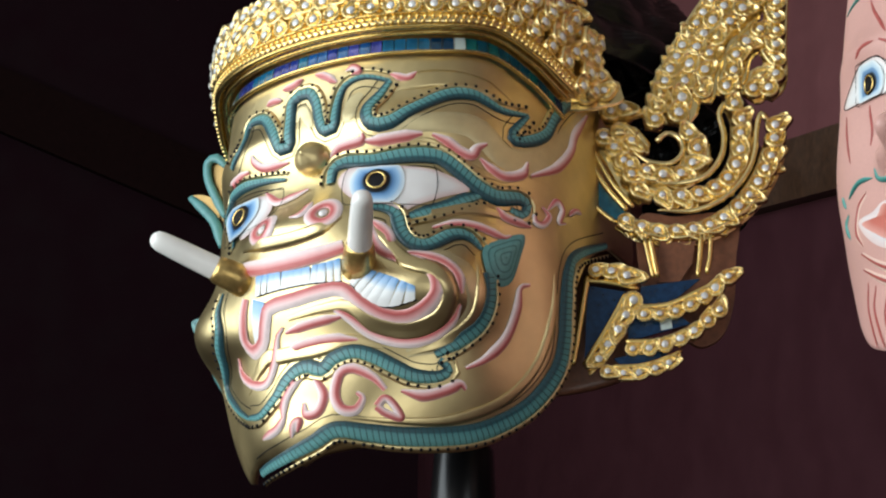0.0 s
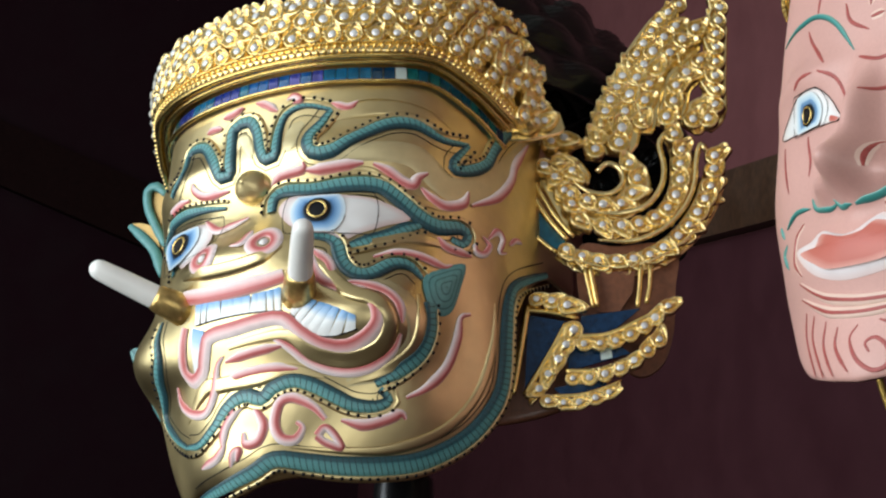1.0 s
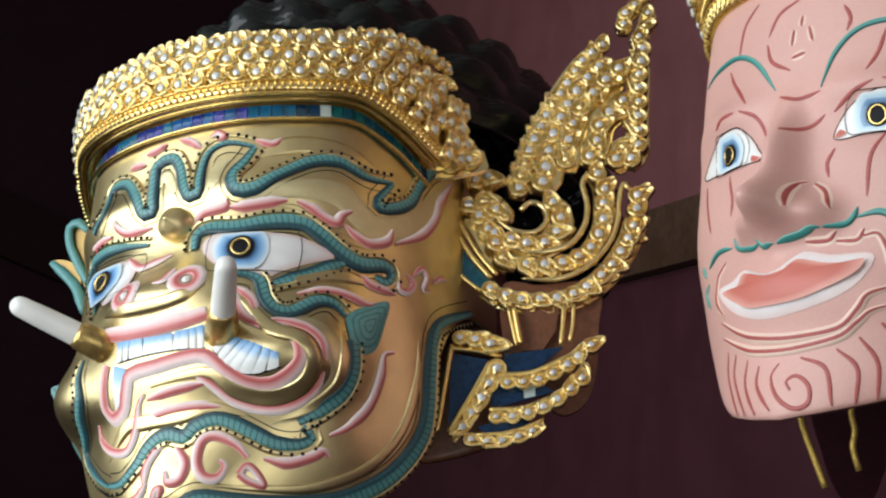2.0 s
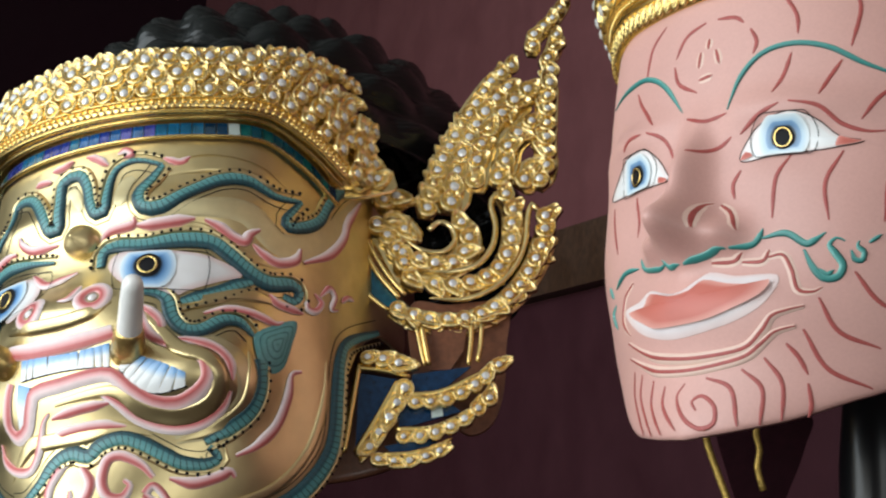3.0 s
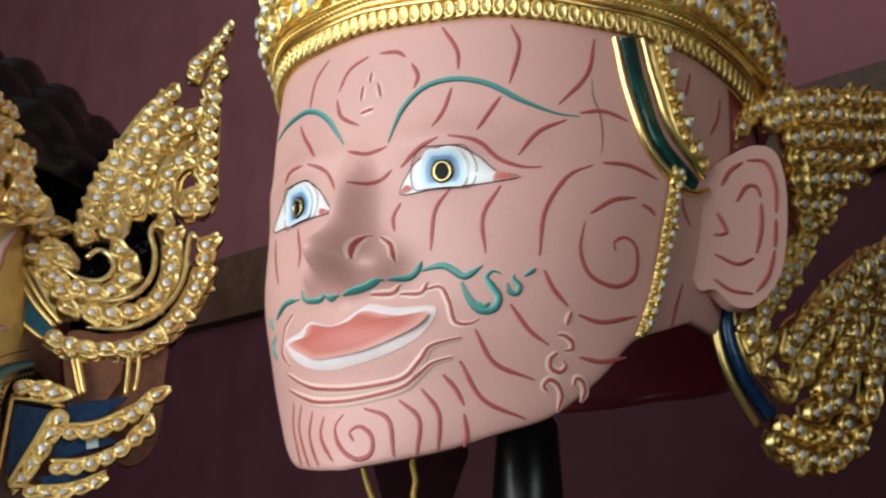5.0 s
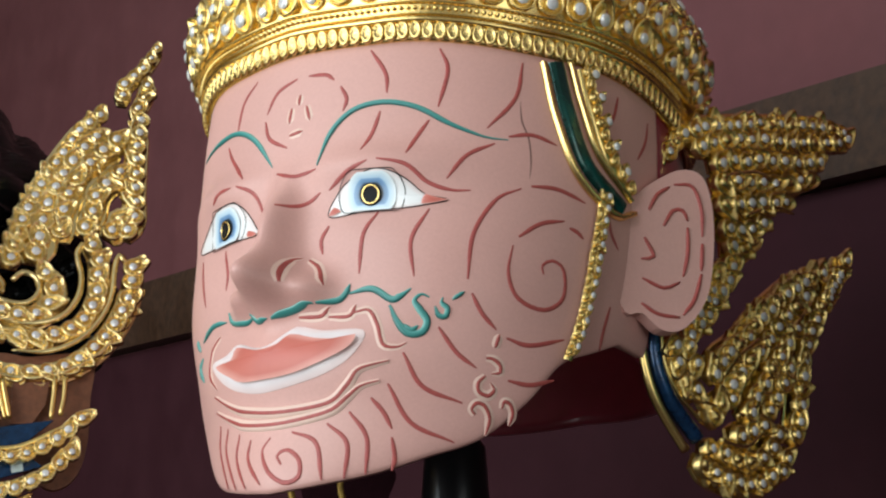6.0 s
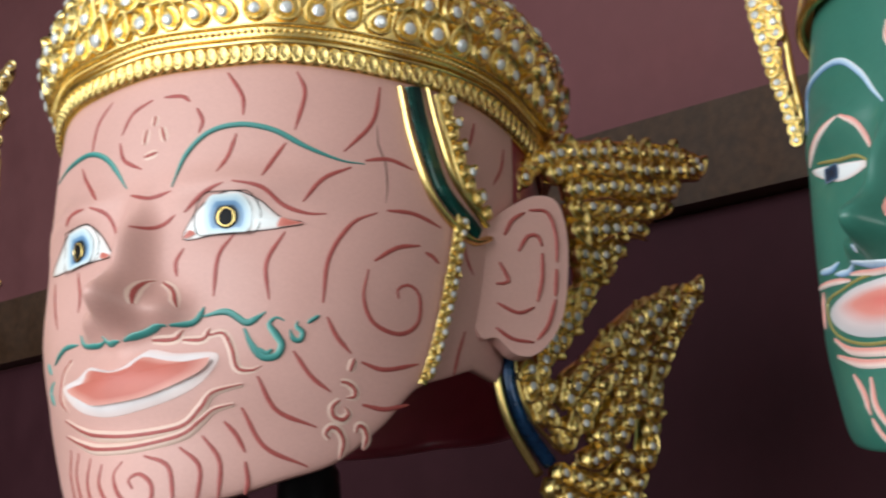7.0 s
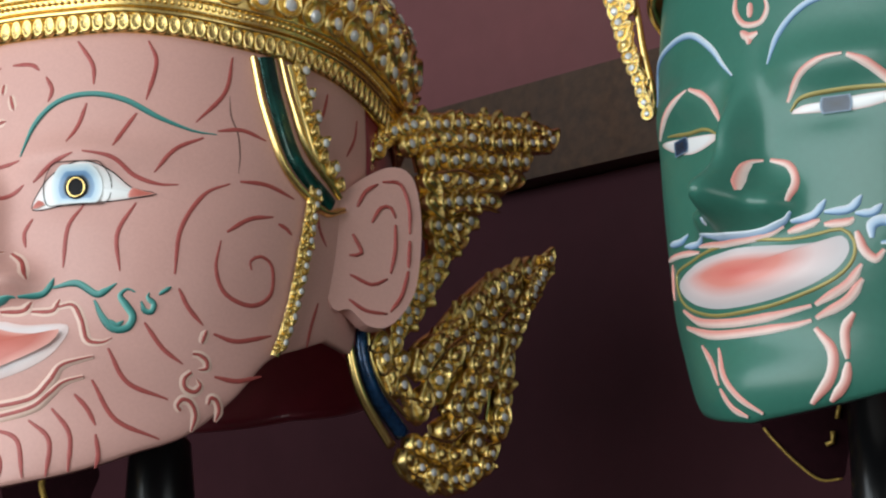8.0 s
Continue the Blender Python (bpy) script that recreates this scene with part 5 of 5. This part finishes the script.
for up, w, lift in ((10.5, 2.6, 2.6), (13.4, 1.6, 2.0), (19.0, 1.8, 2.4), (52, 3.0, 3.0)):
    s = Shape()
    ribbon(s, FLARE, [(a, sage_low(a) + up) for a in span], w, lift, 0.4, step=4)
    s.part("gold_border", GOLD_ORNAMENT, crown)
s = Shape()
beads(s, FLARE, [(a, sage_low(a) + 16.3) for a in range(-110, 111)], 2.5, 2.5, 1.0)
tagged(s.part("beading", GOLD_ORNAMENT, crown), "", "", "", "stuff")
for i in range(-46, 47):
    a = i * 2.75
    h = sage_low(a) + 5.5
    n = normal(FLARE, a, h)
    m = Matrix.Translation(skin(FLARE, a, h, 1.0)) @ Matrix((Vector((0, 0, 1)).cross(n).normalized(), Vector((0, 0, 1)), n)).transposed().to_4x4()
    share("lotus_leaf", LOTUS, crown, m @ Matrix.Diagonal((0.0064, 0.0105, 0.009, 1)))
for row, (up, size, step, stone) in enumerate(((27, 15, 6.6, 0.42), (40, 16, 6.6, 0.40), (49, 11, 5.0, 0.3), (60, 15, 6.6, 0.42), (72, 13, 7, 0.42))):
    for i in range(-22, 23):
        a = (i + 0.5 * (row % 2)) * step
        if abs(a) > 128:
            continue
        h = sage_low(a) + up
        n = normal(FLARE, a, h)
        set_petal(crown, skin(FLARE, a, h, rng.uniform(-0.6, 1.0)), n, Vector((rng.uniform(-0.2, 0.2), 0, 1)), size / 1000 * rng.uniform(0.9, 1.1), rng, stone, 0.95)

# ear
ear_plate = Plate((122, 0, 0), (0.85, -0.53, 0), (0.53, 0.85, 0))
ear = panel(ear_plate, sage, "-8.8,8.3 -0.6,21.9 10.4,32.4 26.8,42.2 39.5,40.7 45.4,24.3 45.9,-0.3 41.8,-24.6 29.4,-41.9 16.5,-45.0 5.0,-37.8 -4.6,-38.6 -11.7,-18.5", PINK_SKIN, "ear", 9, 4, 1)
tagged(ear, "pink painted ear with red lines")
for text in ("8.5,17.4 13.0,26.1 20.2,31.7", "22.9,33.4 33.5,34.0 38.7,22.5 39.3,7.8", "39.3,4.1 38.6,-10.6", "38.6,-12.4 34.6,-26.3 28.1,-35.6", "26.1,-37.1 13.9,-37.1 4.3,-32.6",
             "17.0,10.2 22.2,19.1 28.1,20.1 30.8,15.0", "30.8,11.3 30.7,-2.7 28.1,-15.3", "26.1,-18.6 17.1,-23.0 4.8,-19.5", "6.0,2.3 11.2,-7.1 4.1,-9.4"):
    ear_plate.rod(ear, text, 2.2, "carved_line", 4.1, (0.6, 0.5), RED_LINE)

# ear ornaments
for name, key, rows, ribs in (("upper_ear_flame", Plate((118, 40, 20), (0.97, -0.24, 0), (0.24, 0.97, 0)),
        (("-1.0,39.3 14.4,57.2 41.9,69.5 80.5,81.2 121.3,92.2 150.7,96.7", 8.8, 8.8, 25), ("21.2,51.4 51.4,62.9 90.4,73.8 131.7,83.9 156.1,93.9", 10.5, 9.6, 0), ("37.3,46.1 70.5,57.0 105.4,64.9 134.0,73.1", 10.5, 9.6, 0),
         ("39.6,34.5 70.4,44.8 100.1,51.0 123.3,60.2", 10.5, 9.4, -10), ("41.1,22.8 65.5,29.3 97.4,40.3", 10.0, 9.2, -20), ("42.9,10.8 60.7,13.5 84.9,26.8", 9.6, 9.0, -25), ("46.6,1.4 60.6,2.3 72.6,13.6", 9.0, 8.8, -20),
         ("53.6,-4.4 47.6,-17.1 38.4,-30.4 29.5,-43.5 17.6,-56.0", 9.0, 9.2, 160), ("39.7,-12.6 36.6,-24.5 26.3,-39.5 15.4,-50.3", 9.0, 8.8, 160)),
        ("-3.1,33.9 2.0,46.7 14.4,56.6", "44.0,40.0 72.0,50.0 90.0,46.0", "62.0,22.0 85.0,33.0 104.0,34.0", "84.0,70.0 100.0,74.0 112.0,70.0")),
       ("lower_ear_flame", Plate((116, 30, -60), (0.97, -0.24, 0), (0.24, 0.97, 0)),
        (("15.6,21.9 17.5,8.6 25.4,-1.1 39.4,-5.3", 9.0, 8.8, -40), ("25.1,23.9 29.6,14.1 36.2,6.3", 9.0, 8.6, -20), ("33.5,-39.5 49.7,-45.8 74.3,-46.5 96.7,-36.2 108.3,-20.8", 8.6, 8.6, -25), ("38.6,-32.7 56.3,-34.2 76.7,-33.3 92.1,-23.6 97.9,-11.6", 9.6, 8.8, -20),
         ("110.3,-18.9 114.4,-3.9 116.7,11.0 119.9,27.9 126.3,47.3 138.9,66.8 156.2,92.4", 8.8, 9.0, -25), ("45.1,4.0 50.9,16.3 67.8,29.3 81.9,44.2 97.9,58.5 116.3,72.7 139.4,86.3", 8.8, 9.0, 30), ("57.2,-0.4 67.7,12.6 80.3,25.6 94.7,39.5 111.0,57.2 128.9,73.0", 10.5, 9.4, 0),
         ("69.9,-11.9 80.2,2.4 91.1,17.2 104.3,33.8 118.4,52.2", 10.5, 9.2, -10), ("60.8,-22.8 79.1,-16.5 92.4,-1.6 102.1,14.0 110.6,29.2", 10.0, 9.0, -20), ("45.2,-19.5 49.6,-9.5 60.8,-2.8", 9.0, 8.6, 30), ("141.6,72.5 152.4,85.3 161.8,99.7", 8.0, 7.4, 0)),
        ("63.0,-12.0 76.0,-7.0 84.0,6.0 96.0,24.0", "53.0,8.0 66.0,22.0 84.0,36.0", "50.0,-27.0 70.0,-27.0 84.0,-17.0", "99.0,30.0 110.0,46.0 128.0,66.0"))):
    wing = new(name)
    wing.parent = sage
    tagged(wing, "gilded openwork ear ornament set with clear stones")
    for text, gap, size, lean in rows:
        key.band(wing, text, 15.5, rng.uniform(-2.4, -1.2))
        key.row(wing, text, gap, size * 1.2, rng, lean, 0.6, (1, 0.9), 0.38, 1.0, 22.0, PETALS, 0.85)
    for text in ribs:
        key.rod(wing, text, 3.4, "scroll_rib", 2.5)
    if name.startswith("lower"):
        for text, w, n2, material in (("-7.5,22.2 -5.0,4.7 4.4,-14.7 25.8,-36.5", 5.4, "gold_border", GOLD_ORNAMENT), ("0.5,23.0 3.8,5.0 14.0,-12.0 34.4,-29.1", 8.6, "mosaic_strip", NAVY), ("7.0,23.0 10.2,7.0 20.0,-7.5 39.0,-20.0", 2.4, "gold_border", GOLD_ORNAMENT)):
            key.rod(wing, text, w, n2, 1.0, (1, 1), material)

# chin cords and the cloth tongue that hang inside
def cord(label, head_m, points, width):
    tagged(tube([Vector(p) for p in points], width, 8).part("hanging_cord", CORD, None, ""), label, "cord")


cord("braided gold chin cord hanging below the pink mask", None, [(0.0107, 1.0176, 1.5185), (0.0137, 1.0185, 1.5041), (0.0175, 1.0190, 1.4926), (0.0248, 1.0194, 1.4726)], 0.0036)
cord("twisted gold cord hanging below the pink mask", None, [(0.0405, 1.0369, 1.5199), (0.0387, 1.0375, 1.5111), (0.0405, 1.0379, 1.5023), (0.0393, 1.0383, 1.4935), (0.0423, 1.0387, 1.4818)], 0.0034)


def tongue(name, label, plate, outline, material):
    t = top(name, label, "cloth")
    panel(plate, t, outline, material, "cloth", 3, 0, 1)
    return t


tongue("chin_cloth", "dark maroon cloth flap hanging under the pink mask", Plate((46.4, 1157.5, 1509.9), (-0.04, -0.998, -0.052), (0.998, -0.04, 0.0)), "-23.3,19.5 26.0,19.7 24.5,0.2 15.9,-22.6 6.7,-42.0 -8.1,-42.2 -19.6,-16.4", CLOTH)
flap = tongue("chin_cloth", "dark maroon cloth flap with gold trim under the green mask", Plate((430.3, 965.4, 1530.0), (-0.406, -0.911, -0.076), (0.911, -0.406, 0.0)), "-28.3,21.9 27.3,22.7 23.3,2.2 19.6,-13.9 16.8,-22.6 5.2,-22.5 -6.6,-13.3 -17.1,-1.1 -24.3,7.4", CLOTH)
hem = Plate((430.3, 965.4, 1530.0), (-0.406, -0.911, -0.076), (0.911, -0.406, 0.0))
hem.rod(flap, "-22.7,5.0 -17.2,-2.3 -6.6,-13.9 5.1,-23.1 16.8,-22.9", 1.8, "gold_trim", 1.5, (1, 1), CORD)
for text in ("17.1,15.4 15.5,8.3", "12.9,2.0 12.5,-3.9 9.0,-5.0"):
    hem.rod(flap, text, 3.2, "gold_cord", 2.0, (1, 1), CORD)


# ---- the green mask ----
PRINCE = dict(
    square=[(-150, 1.6), (-80, 1.95), (0, 2.2), (90, 2.3)],
    wide=[(-160, 90), (-120, 101), (-80, 110), (-30, 117), (30, 119), (80, 118), (130, 112)],
    front=[(-160, 112), (-120, 118), (-80, 120), (-30, 120), (30, 122), (80, 120), (130, 114)],
    back=[(-160, 120), (-80, 145), (0, 155), (80, 150), (130, 140)],
    bumps=[(0, -37, 5.4, 13, 29), (0, -10, 4.0, 27, 18), (9, -41, 4.6, 8.5, 12), (22, 22, 17, 10, 5), (0, 20, 7, 16, -3), (22, 0, 11, 10, -2), (0, -74, 28, 16, 7), (0, -118, 20, 16, 7)])
prince = top("prince_mask", "green painted mask with pink lines and half-closed eyes", "mask", mask_matrix((0.4489, 0.8635, 1.6490), -65, -4, 0))
H = PRINCE
rng = random.Random(8)
PRINCE_RIM = sorted(pts("0.7,-134.7 10.2,-131.9 19.9,-128.0 30.6,-122.7 39.6,-116.4 49.8,-105.5 58.6,-90.7 63.6,-80.5"))
PRINCE_RIM = [(0, PRINCE_RIM[0][1])] + [k for k in PRINCE_RIM if k[0] > 4]


def prince_rim(a):
    return spread(abs(a), PRINCE_RIM)


sheet(H, -100, 100, prince_rim, lambda a: 112, 250, 130, 5, 0, 1.2).part("face", GREEN_SKIN, prince, "deep green painted face")
sheet(H, 101, 259, lambda a: -92, lambda a: 104, 50, 24, 5, -2).part("back_shell", RED_LINING, prince, "dark red back of the mask")
for text, w in (("-36.3,11.4 -24.0,18.7 -16.0,23.9", 3.0), ("-15.2,23.7 -10.5,17.3 -7.3,4.4", 3.4), ("11.4,5.8 15.0,16.0 19.9,21.3 24.5,22.4", 3.2), ("25.4,21.7 29.1,17.6 33.1,10.6 37.1,4.4", 4.2),
                ("4.8,-35.4 4.0,-26.1 4.3,-20.6 6.1,-19.3", 3.2), ("7.3,-19.3 11.4,-22.8 13.2,-30.5 12.6,-40.7", 3.8), ("-15.0,-50.9 -1.3,-55.1 7.2,-53.5 11.0,-50.9", 3.0), ("11.6,-53.4 15.7,-51.1 18.4,-49.1", 3.6),
                ("19.3,-51.3 24.1,-51.1 25.5,-49.4", 3.8), ("-40.1,-47.0 -24.4,-50.7 -14.9,-53.7", 3.2), ("-33.9,-51.5 -33.0,-60.6 -31.6,-70.0", 3.0), ("26.0,-55.4 27.5,-63.6 29.8,-67.7 31.6,-63.8", 4.2),
                ("-22.2,-78.6 -14.1,-86.6 -2.3,-90.3 7.9,-89.7 16.5,-86.7", 4.0), ("17.3,-86.4 24.0,-78.5 27.1,-70.0", 4.0), ("-22.9,-86.1 -10.9,-93.2 0.5,-95.5 11.4,-94.6 16.1,-92.8", 4.2), ("17.1,-92.0 23.8,-85.0 27.2,-76.3", 4.2),
                ("-16.0,-96.7 -9.3,-108.7 -6.2,-117.8", 3.2), ("-5.9,-119.4 -3.3,-128.2 0.5,-132.7", 3.2), ("-8.1,-100.2 -4.9,-112.6 -0.3,-124.6 4.3,-131.8", 3.4), ("16.7,-96.2 20.0,-106.2 19.3,-117.7 15.0,-128.4", 4.6),
                ("24.9,-90.2 22.8,-97.7 23.0,-109.7", 4.2), ("23.2,-111.1 22.2,-119.6 19.0,-127.5", 4.2), ("-2.5,63.3 -2.6,55.0 0.1,47.5 4.6,46.3 6.4,51.8 5.4,58.9", 3.0), ("-0.8,44.2 1.4,40.9 4.0,41.7", 4.0), ("1.4,42.0 1.6,37.1", 3.6), ("1.6,57.1 1.7,49.9", 3.6)):
    line("painted_line", FLAME_SOFT, text, w, 0.9, 0.2, (0.5, 0.4), prince)
for text, w in (("-38.2,29.1 -43.8,49.9 -28.7,53.9 -18.2,52.6 -10.7,42.5 -6.0,31.0 -2.7,23.9", 3.4), ("7.0,24.9 9.2,37.5 13.9,47.2 19.8,51.6 28.6,50.2", 3.4), ("-11.5,-47.5 -0.8,-52.9 6.1,-52.3 11.1,-49.1 12.9,-45.0", 3.4),
                ("12.5,-49.2 16.9,-46.8 19.6,-40.3", 3.8), ("19.3,-45.8 24.6,-45.2 27.2,-39.7", 4.0), ("25.8,-47.4 29.2,-47.4 31.3,-44.1", 3.8), ("-35.1,-41.5 -25.8,-44.1 -21.0,-42.5", 3.6), ("-23.0,-47.5 -16.3,-49.3 -11.1,-48.2", 3.4),
                ("29.1,-58.7 29.2,-52.8 31.7,-51.0 34.4,-54.1 33.6,-60.0 30.9,-60.8", 5.0), ("-5.8,-42.8 -6.4,-46.0", 2.4)):
    line("moustache_stroke", BLUE_LINE, text, w, 0.9, 0.2, (0.4, 0.3), prince)
s = Shape()
ribbon(s, H, "-28.6,-58.7 -18.5,-56.5 -11.2,-54.7 3.1,-54.9 12.1,-56.5 18.2,-55.2 22.9,-54.0 25.5,-59.4 25.3,-67.9 21.9,-75.5 14.8,-81.8 5.7,-85.9 -7.1,-85.9 -18.0,-79.1 -25.0,-69.5", 1.6, 0.6, 0.2, closed=True)
s.part("gold_line", OLIVE_LINE, prince)
line("gold_line", OLIVE_LINE, "12.0,1.6 14.8,6.7 22.4,7.8 31.7,7.6 38.2,6.7", 2.0, 0.9, 0.3, (0.5, 1), prince)
line("gold_line", OLIVE_LINE, "-29.6,9.1 -19.8,5.4 -12.7,3.8 -7.9,-1.4", 1.8, 0.9, 0.3, (0.5, 0.5), prince)
s = Shape()
patch(s, H, "-25.5,-64.9 -18.5,-59.7 -9.6,-57.5 5.7,-58.1 12.2,-59.2 18.3,-58.9 23.0,-57.0 24.6,-63.3 21.9,-72.1 14.9,-79.5 4.6,-83.8 -6.5,-83.2 -16.7,-76.5", 7, 2.6, 0.2)
s.part("mouth", LIPS_PRINCE, prince, "white-edged pink lips")
for outline, c in (("12.2,0.5 14.7,3.3 19.7,3.8 26.1,4.6 33.8,5.3 38.2,4.3 32.7,0.7 26.9,-1.5 18.3,-0.8", "22.3,1.6"), ("-35.1,8.4 -22.3,4.5 -8.5,-0.5 -11.6,-4.2 -19.1,-4.8 -27.9,0.4", "-23.6,0.9")):
    a, h = pts(c)[0]
    s = Shape()
    patch(s, H, outline, 5, 0.8, 0.3)
    eye = s.part("eye", EYE_WHITE, prince, "half-closed white eye with dark iris")
    s = Shape()
    patch(s, H, disc(H, a, h, 15, 16, 24, 3.8, 3.6), 4, 0.2, 1.2)
    s.part("iris", IRIS_DARK, eye)

# gilded border of its crown on the far temple
border = Plate((-118, -40, 40), (0.4, -0.92, 0), (0.92, 0.4, 0))
wing = new("temple_border")
wing.parent = prince
tagged(wing, "gilded leaf border of the crown with stones")
for text, gap, size in (("-48.1,99.4 -44.5,82.5 -39.5,65.6 -33.3,45.6 -25.8,25.6 -19.7,4.9", 6.5, 8.5), ("-39.3,94.8 -34.4,77.9 -29.6,64.3", 7, 9)):
    border.row(wing, text, gap, size, rng, 150, 1.0, (1.1, 0.7), 0.42, 1.1, 9.0, PALE_PETALS)
border.rod(wing, "-38.0,97.9 -30.3,70.8 -26.1,47.9 -20.6,25.0 -18.4,9.1", 4.0, "gold_border", -3, (1, 0.6))
P_LOW = [(0, 88), (60, 84), (100, 70)]
sheet(dict(PRINCE, bumps=[]), -100, 100, lambda a: spread(abs(a), P_LOW), lambda a: 125, 60, 8, 4, 8).part("crown", GOLD_ORNAMENT, prince, "gilded crown band")
